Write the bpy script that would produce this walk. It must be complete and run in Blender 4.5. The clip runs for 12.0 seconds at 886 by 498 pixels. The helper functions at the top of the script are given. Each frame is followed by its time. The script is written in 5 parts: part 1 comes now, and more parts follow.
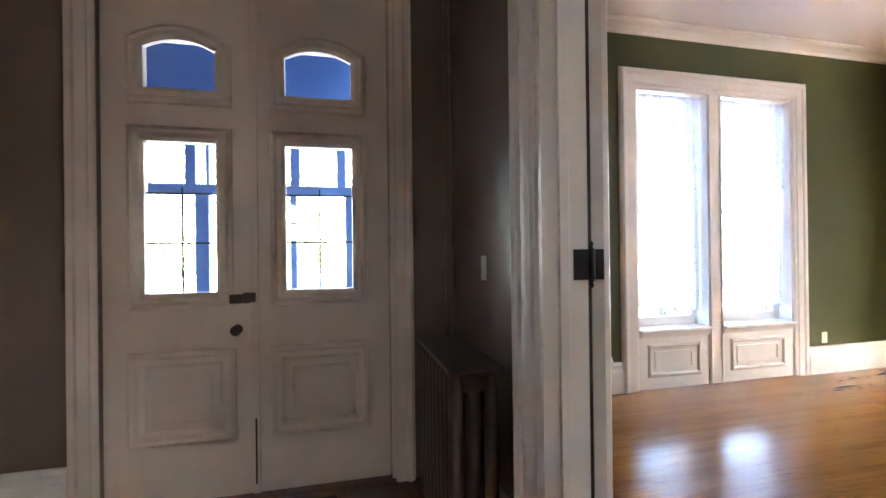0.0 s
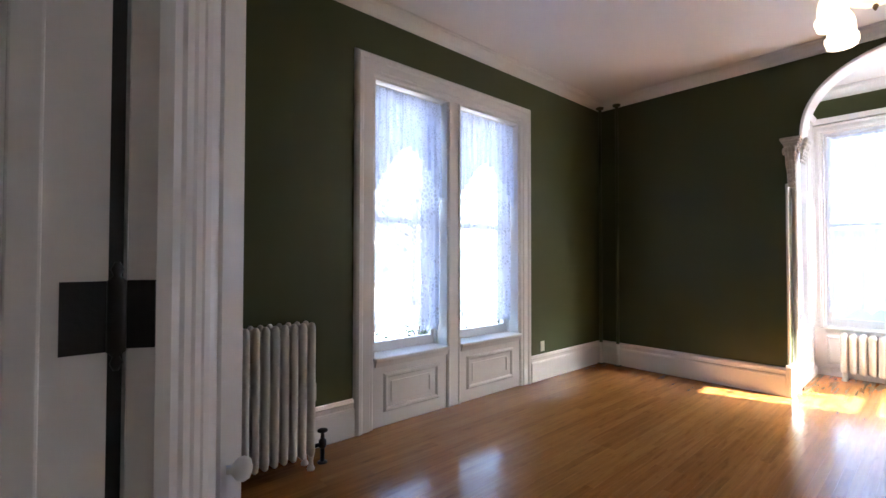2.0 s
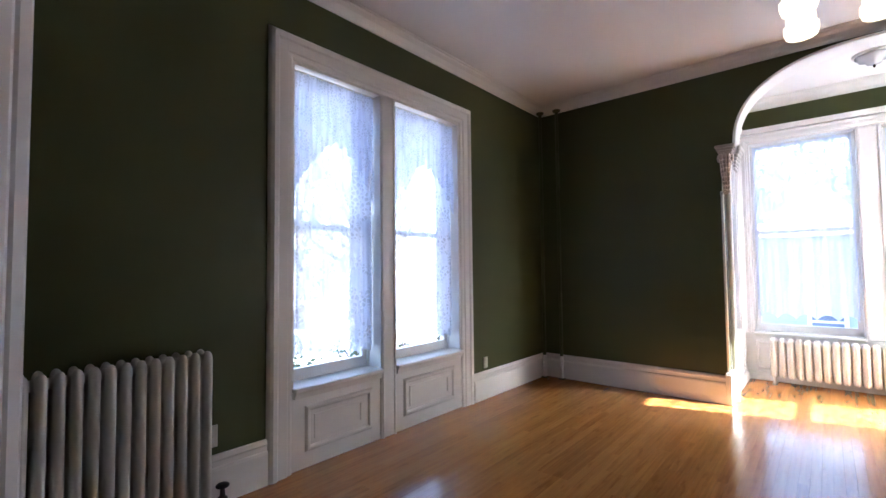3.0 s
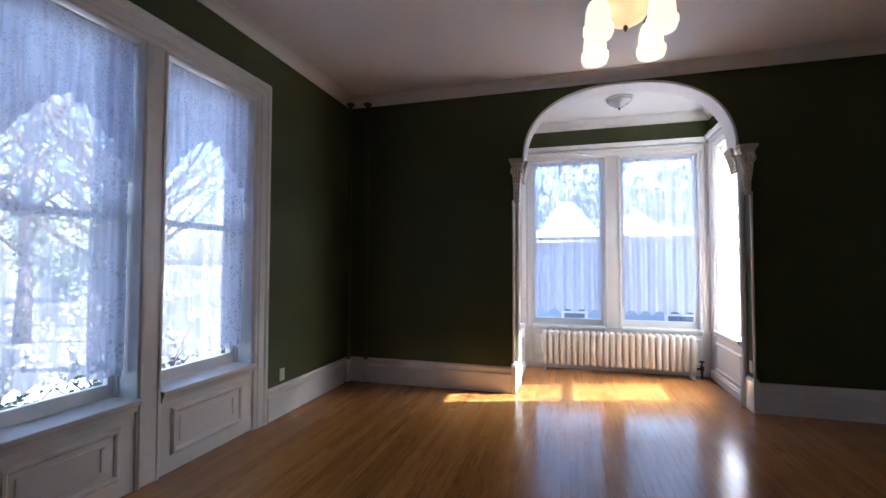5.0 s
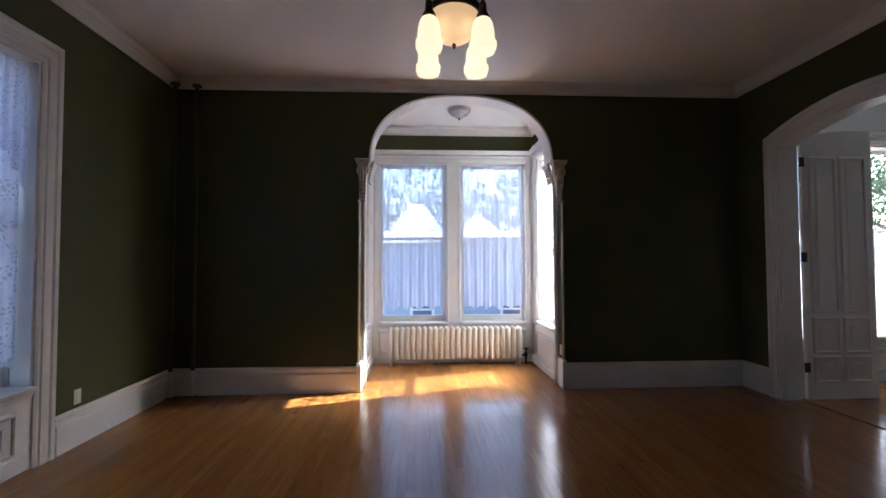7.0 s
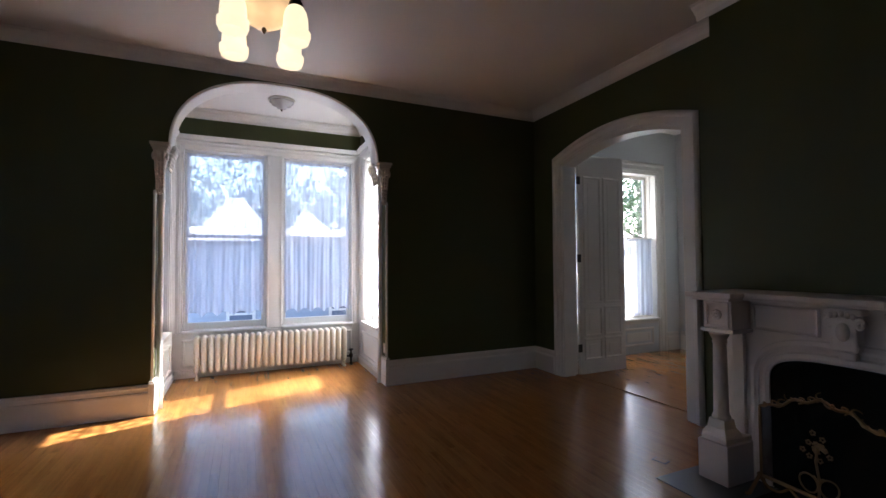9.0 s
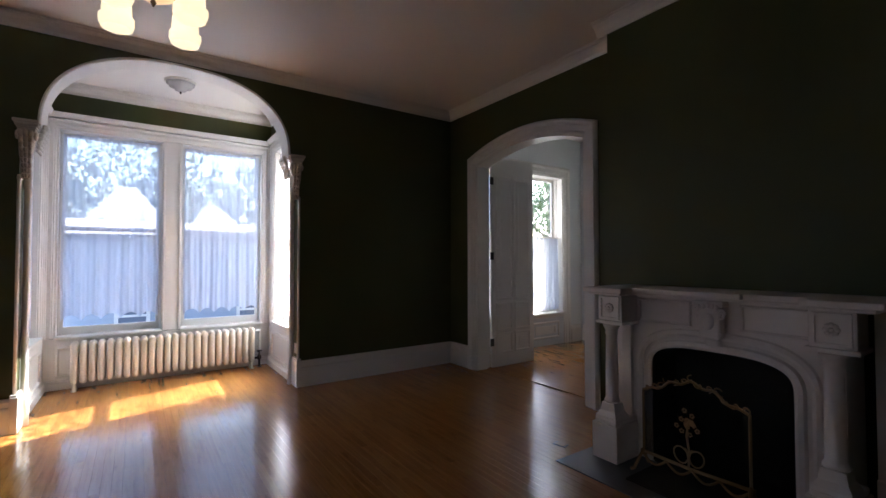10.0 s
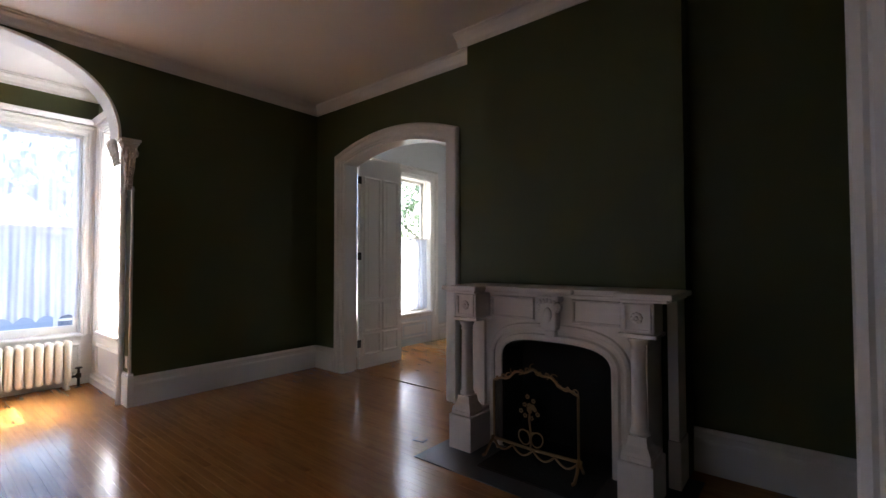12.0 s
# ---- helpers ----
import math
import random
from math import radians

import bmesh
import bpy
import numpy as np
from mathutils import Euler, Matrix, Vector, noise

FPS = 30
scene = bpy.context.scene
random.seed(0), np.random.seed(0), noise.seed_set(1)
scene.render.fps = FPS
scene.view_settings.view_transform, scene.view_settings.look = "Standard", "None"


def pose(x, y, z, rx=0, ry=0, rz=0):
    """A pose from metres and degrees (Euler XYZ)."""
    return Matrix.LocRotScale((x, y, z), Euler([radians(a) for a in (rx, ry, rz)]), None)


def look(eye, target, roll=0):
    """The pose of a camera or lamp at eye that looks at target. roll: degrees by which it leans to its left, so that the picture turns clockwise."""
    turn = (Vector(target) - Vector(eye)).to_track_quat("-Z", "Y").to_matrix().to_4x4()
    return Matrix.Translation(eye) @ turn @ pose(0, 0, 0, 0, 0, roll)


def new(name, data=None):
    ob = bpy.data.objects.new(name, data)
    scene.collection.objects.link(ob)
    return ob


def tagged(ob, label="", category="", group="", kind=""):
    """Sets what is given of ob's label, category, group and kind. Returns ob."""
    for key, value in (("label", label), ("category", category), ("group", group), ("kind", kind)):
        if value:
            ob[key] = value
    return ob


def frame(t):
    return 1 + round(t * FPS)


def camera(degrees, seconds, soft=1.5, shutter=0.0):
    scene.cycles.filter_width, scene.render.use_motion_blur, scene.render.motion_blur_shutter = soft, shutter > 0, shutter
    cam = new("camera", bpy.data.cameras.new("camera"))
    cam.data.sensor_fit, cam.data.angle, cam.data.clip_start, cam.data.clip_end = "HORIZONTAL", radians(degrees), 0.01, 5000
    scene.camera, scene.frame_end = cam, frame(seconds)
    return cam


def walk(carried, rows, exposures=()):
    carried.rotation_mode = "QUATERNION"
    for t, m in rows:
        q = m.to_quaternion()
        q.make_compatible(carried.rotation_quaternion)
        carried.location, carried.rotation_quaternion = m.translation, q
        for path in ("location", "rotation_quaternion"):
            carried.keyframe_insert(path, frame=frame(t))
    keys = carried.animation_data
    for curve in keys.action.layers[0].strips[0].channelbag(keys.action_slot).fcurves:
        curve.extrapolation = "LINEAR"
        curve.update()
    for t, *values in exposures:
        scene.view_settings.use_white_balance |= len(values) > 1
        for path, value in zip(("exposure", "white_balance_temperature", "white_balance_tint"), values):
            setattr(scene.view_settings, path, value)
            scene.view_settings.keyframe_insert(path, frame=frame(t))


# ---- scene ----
cam = camera(90.1, 12.0)
PATH = [
    (0, (2.61, 1.348, 1.36), (3.08, 3.292, 1.365), -0.7),
    (0.5, (2.733, 1.527, 1.372), (3.519, 3.366, 1.375), -1.0),
    (1, (2.907, 1.632, 1.386), (3.939, 3.345, 1.385), -0.4),
    (1.5, (3.16, 1.699, 1.399), (4.329, 3.322, 1.422), -0.3),
    (2, (3.423, 1.905, 1.394), (4.745, 3.405, 1.434), 0.1),
    (2.5, (3.609, 2.071, 1.413), (5.035, 3.472, 1.463), -0.4),
    (2.7, (3.669, 2.113, 1.391), (5.124, 3.483, 1.458), -0.5),
    (4.3, (3.98, 2.368, 1.421), (5.801, 3.19, 1.499), -0.1),
    (4.5, (4.01, 2.366, 1.424), (5.869, 3.099, 1.495), 0.2),
    (5, (4.006, 2.358, 1.426), (5.928, 2.904, 1.496), 0.1),
    (5.5, (4.007, 2.332, 1.419), (5.967, 2.726, 1.493), 0.0),
    (6, (3.984, 2.312, 1.419), (5.969, 2.543, 1.494), -0.1),
    (6.5, (3.976, 2.286, 1.414), (5.973, 2.358, 1.488), -0.2),
    (8.3, (3.978, 2.216, 1.436), (5.889, 1.633, 1.502), -0.3),
    (8.5, (3.984, 2.199, 1.428), (5.874, 1.549, 1.497), -0.4),
    (9, (3.969, 2.179, 1.426), (5.789, 1.353, 1.49), -0.3),
    (9.5, (3.954, 2.153, 1.423), (5.694, 1.169, 1.478), -0.1),
    (10, (3.943, 2.141, 1.423), (5.586, 1.001, 1.474), -0.1),
    (10.5, (3.933, 2.108, 1.418), (5.492, 0.855, 1.464), -0.3),
    (11, (3.924, 2.082, 1.415), (5.393, 0.726, 1.459), -0.2),
    (11.5, (3.905, 2.051, 1.413), (5.279, 0.6, 1.466), -0.3),
    (12, (3.881, 2.048, 1.412), (5.148, 0.501, 1.467), -0.1),
]

EXPOSURES = [(0.0, 5.7, 6600, 10), (0.6, 5.15, 6500, 10), (1.5, 4.65, 6300, 10), (2.5, 4.55, 6000, 12), (4.5, 3.6, 5750, 12), (6.5, 3.05, 5850, 12), (9.0, 3.12, 6050, 12), (10.5, 3.2, 6200, 12), (12.0, 3.7, 6400, 12)]
walk(cam, [(t, look(eye, target, roll)) for t, eye, target, roll in PATH], EXPOSURES)

# ---- sky and sun ----
SUN = Vector((0.295, -0.952, 0.844)).normalized()
world = bpy.data.worlds.new("sky")
scene.world = world
world.use_nodes = True
wn = world.node_tree
sky = wn.nodes.new("ShaderNodeTexSky")
sky.sky_type, sky.sun_disc = "NISHITA", False
sky.sun_elevation, sky.sun_rotation = math.asin(SUN.z), math.atan2(SUN.x, SUN.y)
sky.air_density, sky.dust_density = 1.0, 2.0
wn.links.new(sky.outputs[0], wn.nodes["Background"].inputs[0])
wn.nodes["Background"].inputs[1].default_value = 0.15
sun_data = bpy.data.lights.new("sun", "SUN")
sun_data.energy, sun_data.angle, sun_data.color = 5.0, radians(0.5), (1.0, 0.95, 0.87)
sun_ob = new("sun", sun_data)
sun_ob.matrix_world = look(SUN * 40, (0, 0, 0))


# ---- materials ----
def material(name, color, rough=0.5, metal=0.0, vary=0.12, scale=3.0, fine=60.0, bump=0.15, random_amount=0.0, spec=0.5, dist=0.002):
    """Painted or solid surface with variation at two scales and fine relief."""
    m = bpy.data.materials.new(name)
    m.use_nodes = True
    nt = m.node_tree
    b = nt.nodes["Principled BSDF"]
    b.inputs["Metallic"].default_value = metal
    b.inputs["Specular IOR Level"].default_value = spec
    tc = nt.nodes.new("ShaderNodeTexCoord")
    n1 = nt.nodes.new("ShaderNodeTexNoise")
    n1.inputs["Scale"].default_value, n1.inputs["Detail"].default_value = scale, 5
    n2 = nt.nodes.new("ShaderNodeTexNoise")
    n2.inputs["Scale"].default_value, n2.inputs["Detail"].default_value = fine, 3
    nt.links.new(tc.outputs["Object"], n1.inputs[0])
    nt.links.new(tc.outputs["Object"], n2.inputs[0])
    mix = nt.nodes.new("ShaderNodeMix")
    mix.data_type = "RGBA"
    mix.inputs["A"].default_value = (*[c * (1 - vary) for c in color], 1)
    mix.inputs["B"].default_value = (*[min(1, c * (1 + vary)) for c in color], 1)
    add = nt.nodes.new("ShaderNodeMath")
    add.operation = "MULTIPLY_ADD"
    nt.links.new(n2.outputs[0], add.inputs[0])
    add.inputs[1].default_value = 0.35
    nt.links.new(n1.outputs[0], add.inputs[2])
    sub = nt.nodes.new("ShaderNodeMath")
    sub.operation = "SUBTRACT"
    nt.links.new(add.outputs[0], sub.inputs[0])
    sub.inputs[1].default_value = 0.18
    last = sub
    if random_amount:
        info = nt.nodes.new("ShaderNodeObjectInfo")
        mad = nt.nodes.new("ShaderNodeMath")
        mad.operation = "MULTIPLY_ADD"
        nt.links.new(info.outputs["Random"], mad.inputs[0])
        mad.inputs[1].default_value = random_amount
        nt.links.new(sub.outputs[0], mad.inputs[2])
        last = mad
    nt.links.new(last.outputs[0], mix.inputs["Factor"])
    nt.links.new(mix.outputs["Result"], b.inputs["Base Color"])
    ramp = nt.nodes.new("ShaderNodeMapRange")
    ramp.inputs["To Min"].default_value, ramp.inputs["To Max"].default_value = rough * 0.8, min(1, rough * 1.2)
    nt.links.new(n1.outputs[0], ramp.inputs["Value"])
    nt.links.new(ramp.outputs[0], b.inputs["Roughness"])
    bp = nt.nodes.new("ShaderNodeBump")
    bp.inputs["Strength"].default_value, bp.inputs["Distance"].default_value = bump, dist
    nt.links.new(n2.outputs[0], bp.inputs["Height"])
    nt.links.new(bp.outputs[0], b.inputs["Normal"])
    return m


def wood(name, dark, light, rough, along="X", spread=0.5):
    """Varnished boards: grain along one axis, tone from board to board."""
    m = bpy.data.materials.new(name)
    m.use_nodes = True
    nt = m.node_tree
    b = nt.nodes["Principled BSDF"]
    tc = nt.nodes.new("ShaderNodeTexCoord")
    info = nt.nodes.new("ShaderNodeObjectInfo")
    geo = nt.nodes.new("ShaderNodeNewGeometry")
    rnd = nt.nodes.new("ShaderNodeMath")
    rnd.operation = "ADD"
    nt.links.new(info.outputs["Random"], rnd.inputs[0])
    nt.links.new(geo.outputs["Random Per Island"], rnd.inputs[1])
    fr = nt.nodes.new("ShaderNodeMath")
    fr.operation = "FRACT"
    nt.links.new(rnd.outputs[0], fr.inputs[0])
    mp = nt.nodes.new("ShaderNodeMapping")
    mp.inputs["Scale"].default_value = (1.2, 28, 28) if along == "X" else (28, 1.2, 28)
    off = nt.nodes.new("ShaderNodeVectorMath")
    off.operation = "MULTIPLY_ADD"
    nt.links.new(fr.outputs[0], off.inputs[0])
    off.inputs[1].default_value = (31, 17, 5)
    nt.links.new(tc.outputs["Object"], off.inputs[2])
    nt.links.new(off.outputs[0], mp.inputs[0])
    n1 = nt.nodes.new("ShaderNodeTexNoise")
    n1.inputs["Scale"].default_value, n1.inputs["Detail"].default_value, n1.inputs["Distortion"].default_value = 1.6, 6, 0.6
    nt.links.new(mp.outputs[0], n1.inputs[0])
    n2 = nt.nodes.new("ShaderNodeTexNoise")
    n2.inputs["Scale"].default_value, n2.inputs["Detail"].default_value = 1.3, 4
    nt.links.new(tc.outputs["Object"], n2.inputs[0])
    s1 = nt.nodes.new("ShaderNodeMath")
    s1.operation = "MULTIPLY_ADD"
    nt.links.new(fr.outputs[0], s1.inputs[0])
    s1.inputs[1].default_value = spread
    nt.links.new(n1.outputs[0], s1.inputs[2])
    s2 = nt.nodes.new("ShaderNodeMath")
    s2.operation = "MULTIPLY_ADD"
    nt.links.new(n2.outputs[0], s2.inputs[0])
    s2.inputs[1].default_value = 0.4
    nt.links.new(s1.outputs[0], s2.inputs[2])
    mr = nt.nodes.new("ShaderNodeMapRange")
    mr.inputs["From Min"].default_value, mr.inputs["From Max"].default_value = 0.45, 1.35
    nt.links.new(s2.outputs[0], mr.inputs["Value"])
    # darker mineral streaks and small knots along the grain
    mk = nt.nodes.new("ShaderNodeMapping")
    mk.inputs["Scale"].default_value = (5, 24, 24) if along == "X" else (24, 5, 24)
    nt.links.new(off.outputs[0], mk.inputs[0])
    n3 = nt.nodes.new("ShaderNodeTexNoise")
    n3.inputs["Scale"].default_value, n3.inputs["Detail"].default_value = 1.0, 3
    nt.links.new(mk.outputs[0], n3.inputs[0])
    kn = nt.nodes.new("ShaderNodeMapRange")
    kn.inputs["From Min"].default_value, kn.inputs["From Max"].default_value = 0.56, 0.76
    kn.inputs["To Max"].default_value = 0.45
    nt.links.new(n3.outputs[0], kn.inputs["Value"])
    ks_ = nt.nodes.new("ShaderNodeMath")
    ks_.operation, ks_.use_clamp = "SUBTRACT", True
    nt.links.new(mr.outputs[0], ks_.inputs[0])
    nt.links.new(kn.outputs[0], ks_.inputs[1])
    mix = nt.nodes.new("ShaderNodeMix")
    mix.data_type = "RGBA"
    mix.inputs["A"].default_value, mix.inputs["B"].default_value = (*dark, 1), (*light, 1)
    nt.links.new(ks_.outputs[0], mix.inputs["Factor"])
    nt.links.new(mix.outputs["Result"], b.inputs["Base Color"])
    rr = nt.nodes.new("ShaderNodeMapRange")
    rr.inputs["To Min"].default_value, rr.inputs["To Max"].default_value = rough * 0.75, rough * 1.3
    nt.links.new(n2.outputs[0], rr.inputs["Value"])
    nt.links.new(rr.outputs[0], b.inputs["Roughness"])
    bp = nt.nodes.new("ShaderNodeBump")
    bp.inputs["Strength"].default_value, bp.inputs["Distance"].default_value = 0.08, 0.001
    nt.links.new(n1.outputs[0], bp.inputs["Height"])
    nt.links.new(bp.outputs[0], b.inputs["Normal"])
    return m


def lace(name, clear, holes=0.0, hole_scale=34.0, through_light=0.55, figure=0.38):
    """Thin white cloth that lets light through: threads, folds and, for lace, an open figured pattern."""
    m = bpy.data.materials.new(name)
    m.use_nodes = True
    nt = m.node_tree
    nt.nodes.remove(nt.nodes["Principled BSDF"])
    out = nt.nodes["Material Output"]
    dif = nt.nodes.new("ShaderNodeBsdfDiffuse")
    dif.inputs[0].default_value = (0.82, 0.84, 0.9, 1)
    tra = nt.nodes.new("ShaderNodeBsdfTranslucent")
    tra.inputs[0].default_value = (0.78, 0.82, 0.95, 1)
    cloth = nt.nodes.new("ShaderNodeMixShader")
    cloth.inputs[0].default_value = through_light
    nt.links.new(dif.outputs[0], cloth.inputs[1])
    nt.links.new(tra.outputs[0], cloth.inputs[2])
    clr = nt.nodes.new("ShaderNodeBsdfTransparent")
    tc = nt.nodes.new("ShaderNodeTexCoord")
    n1 = nt.nodes.new("ShaderNodeTexNoise")
    n1.inputs["Scale"].default_value, n1.inputs["Detail"].default_value = 5.0, 3
    mp = nt.nodes.new("ShaderNodeMapping")
    mp.inputs["Scale"].default_value = (2.2, 2.2, 0.25)
    nt.links.new(tc.outputs["Object"], mp.inputs[0])
    nt.links.new(mp.outputs[0], n1.inputs[0])
    a = nt.nodes.new("ShaderNodeMapRange")
    a.inputs["From Min"].default_value, a.inputs["From Max"].default_value = 0.3, 0.7
    a.inputs["To Min"].default_value, a.inputs["To Max"].default_value = clear - 0.08, clear + 0.08
    nt.links.new(n1.outputs[0], a.inputs["Value"])
    fac = a.outputs[0]
    if holes:
        v = nt.nodes.new("ShaderNodeTexVoronoi")
        v.feature = "DISTANCE_TO_EDGE"
        v.inputs["Scale"].default_value = hole_scale
        nt.links.new(tc.outputs["Object"], v.inputs["Vector"])
        big = nt.nodes.new("ShaderNodeTexVoronoi")
        big.inputs["Scale"].default_value = hole_scale / 4.5
        nt.links.new(tc.outputs["Object"], big.inputs["Vector"])
        th = nt.nodes.new("ShaderNodeMapRange")
        th.inputs["From Min"].default_value, th.inputs["From Max"].default_value = 0.1, 0.22
        th.inputs["To Min"].default_value, th.inputs["To Max"].default_value = 0.0, holes
        nt.links.new(v.outputs[0], th.inputs["Value"])
        th2 = nt.nodes.new("ShaderNodeMapRange")
        th2.inputs["From Min"].default_value, th2.inputs["From Max"].default_value = figure, figure + 0.12
        nt.links.new(big.outputs["Distance"], th2.inputs["Value"])
        mul = nt.nodes.new("ShaderNodeMath")
        mul.operation = "MULTIPLY"
        nt.links.new(th.outputs[0], mul.inputs[0])
        nt.links.new(th2.outputs[0], mul.inputs[1])
        ad = nt.nodes.new("ShaderNodeMath")
        ad.use_clamp = True
        nt.links.new(mul.outputs[0], ad.inputs[0])
        nt.links.new(fac, ad.inputs[1])
        fac = ad.outputs[0]
    mix = nt.nodes.new("ShaderNodeMixShader")
    nt.links.new(fac, mix.inputs[0])
    nt.links.new(cloth.outputs[0], mix.inputs[1])
    nt.links.new(clr.outputs[0], mix.inputs[2])
    nt.links.new(mix.outputs[0], out.inputs[0])
    return m


def pane_glass(name):
    m = bpy.data.materials.new(name)
    m.use_nodes = True
    b = m.node_tree.nodes["Principled BSDF"]
    b.inputs["Base Color"].default_value = (0.97, 0.985, 1, 1)
    b.inputs["Transmission Weight"].default_value = 1
    b.inputs["Roughness"].default_value = 0.0
    b.inputs["IOR"].default_value = 1.45
    return m


def glowing(name, color, strength, base=(0.8, 0.72, 0.58)):
    m = bpy.data.materials.new(name)
    m.use_nodes = True
    b = m.node_tree.nodes["Principled BSDF"]
    b.inputs["Base Color"].default_value = (*base, 1)
    b.inputs["Roughness"].default_value = 0.35
    b.inputs["Emission Color"].default_value = (*color, 1)
    b.inputs["Emission Strength"].default_value = strength
    return m


GREEN = material("green_wall_paint", (0.062, 0.070, 0.022), 0.5, vary=0.1, scale=1.5, fine=140, bump=0.12, spec=0.35)
WHITE = material("white_gloss_paint", (0.74, 0.72, 0.68), 0.32, vary=0.04, scale=2.5, fine=45, bump=0.08)
DOORPAINT = material("cream_door_paint", (0.63, 0.54, 0.465), 0.35, vary=0.05, scale=2.0, fine=40, bump=0.1)
PLASTER = material("ceiling_plaster", (0.78, 0.755, 0.72), 0.8, vary=0.04, scale=1.2, fine=90, bump=0.1)
TAN = material("taupe_wall_paint", (0.165, 0.12, 0.088), 0.35, vary=0.08, scale=1.5, fine=120, bump=0.1)
PALE = material("pale_blue_wall_paint", (0.62, 0.65, 0.66), 0.6, vary=0.04, scale=1.5, fine=120, bump=0.1)
OAK = wood("varnished_oak_boards", (0.23, 0.086, 0.02), (0.43, 0.20, 0.054), 0.17, spread=0.36)
REDWOOD = wood("dark_red_hall_boards", (0.10, 0.035, 0.015), (0.22, 0.085, 0.035), 0.3, "Y")
GAP = material("dark_floor_joint", (0.22, 0.095, 0.03), 0.7)
RADPAINT = material("silver_cream_radiator_paint", (0.66, 0.64, 0.58), 0.42, vary=0.07, scale=6, fine=80, bump=0.2)
RADWHITE = material("cream_radiator_enamel", (0.74, 0.70, 0.60), 0.4, vary=0.05, scale=6, fine=80, bump=0.2)
RADBROWN = material("brown_radiator_paint", (0.07, 0.05, 0.038), 0.4, vary=0.1, scale=6, fine=80, bump=0.2)
MARBLE = material("white_marble", (0.76, 0.68, 0.62), 0.3, vary=0.12, scale=2.2, fine=18, bump=0.05)
SLATE = material("dark_slate", (0.075, 0.075, 0.08), 0.4, vary=0.2, scale=5, fine=60, bump=0.3)
SOOT = material("sooty_firebox", (0.012, 0.011, 0.010), 0.8, vary=0.4, scale=4, fine=30, bump=0.6, dist=0.006)
GILT = material("worn_gilt_brass", (0.27, 0.165, 0.08), 0.5, metal=0.9, vary=0.3, scale=18, fine=120, bump=0.3)
BRONZE = material("dark_bronze", (0.06, 0.045, 0.035), 0.4, metal=0.8, vary=0.3, scale=14, fine=100, bump=0.2)
BLACK = material("black_iron", (0.012, 0.011, 0.011), 0.45, metal=0.3, vary=0.3, scale=14, fine=100, bump=0.3)
PLATE = material("ivory_plastic", (0.70, 0.67, 0.60), 0.35, vary=0.03, bump=0.03)
BLUE = material("blue_porch_paint", (0.10, 0.22, 0.52), 0.5, vary=0.1, scale=2, fine=50, bump=0.15)
STONECARVE = material("carved_limewood_paint", (0.55, 0.48, 0.40), 0.55, vary=0.22, scale=14, fine=70, bump=0.4)
GLASS = pane_glass("window_glass")
SHEER = lace("sheer_voile", 0.2)
LACE = lace("figured_lace", 0.13, 0.26, 26, 0.55)
THINLACE = lace("thin_open_lace", 0.22, 0.78, 9, 0.42, 0.18)
VALANCE = lace("valance_lace", 0.12, 0.2, 46, 0.6)
SHADE = glowing("frosted_shade_glass", (1.0, 0.80, 0.50), 0.14)
BOWL = glowing("amber_bowl_glass", (1.0, 0.62, 0.30), 0.085, (0.8, 0.6, 0.4))


# ---- mesh helpers ----
def box(bm, x0, x1, y0, y1, z0, z1):
    v = [bm.verts.new((x, y, z)) for x in (x0, x1) for y in (y0, y1) for z in (z0, z1)]
    for f in ((0, 1, 3, 2), (4, 6, 7, 5), (0, 4, 5, 1), (2, 3, 7, 6), (0, 2, 6, 4), (1, 5, 7, 3)):
        bm.faces.new([v[i] for i in f])
    return bm


def boxes(*rows):
    bm = bmesh.new()
    for r in rows:
        box(bm, *r)
    return bm


def lathe(profile, center=(0, 0, 0), seg=20, bm=None, wobble=None):
    """A turned body; profile rows of radius and height."""
    bm = bm or bmesh.new()
    rings = []
    for r, z in profile:
        rings.append([bm.verts.new((center[0] + r * (wobble(a, z) if wobble else 1) * math.cos(a), center[1] + r * (wobble(a, z) if wobble else 1) * math.sin(a), center[2] + z))
                      for a in (2 * math.pi * i / seg for i in range(seg))])
    for p, q in zip(rings, rings[1:]):
        for i in range(seg):
            bm.faces.new((p[i], p[(i + 1) % seg], q[(i + 1) % seg], q[i]))
    bm.faces.new(rings[0][::-1])
    bm.faces.new(rings[-1])
    return bm


def tube(points, r, seg=8, bm=None, taper=None):
    """A round bar along a line of points."""
    bm = bm or bmesh.new()
    pts = [Vector(p) for p in points]
    rings, side = [], None
    for i, p in enumerate(pts):
        d = (pts[min(i + 1, len(pts) - 1)] - pts[max(i - 1, 0)]).normalized()
        if side is None:
            side = d.orthogonal().normalized()
        side = (side - d * side.dot(d)).normalized()
        up = d.cross(side)
        k = r if taper is None else r + (taper - r) * i / (len(pts) - 1)
        rings.append([bm.verts.new(p + (side * math.cos(a) + up * math.sin(a)) * k) for a in (2 * math.pi * j / seg for j in range(seg))])
    for a, b in zip(rings, rings[1:]):
        for i in range(seg):
            bm.faces.new((a[i], a[(i + 1) % seg], b[(i + 1) % seg], b[i]))
    bm.faces.new(rings[0][::-1])
    bm.faces.new(rings[-1])
    return bm


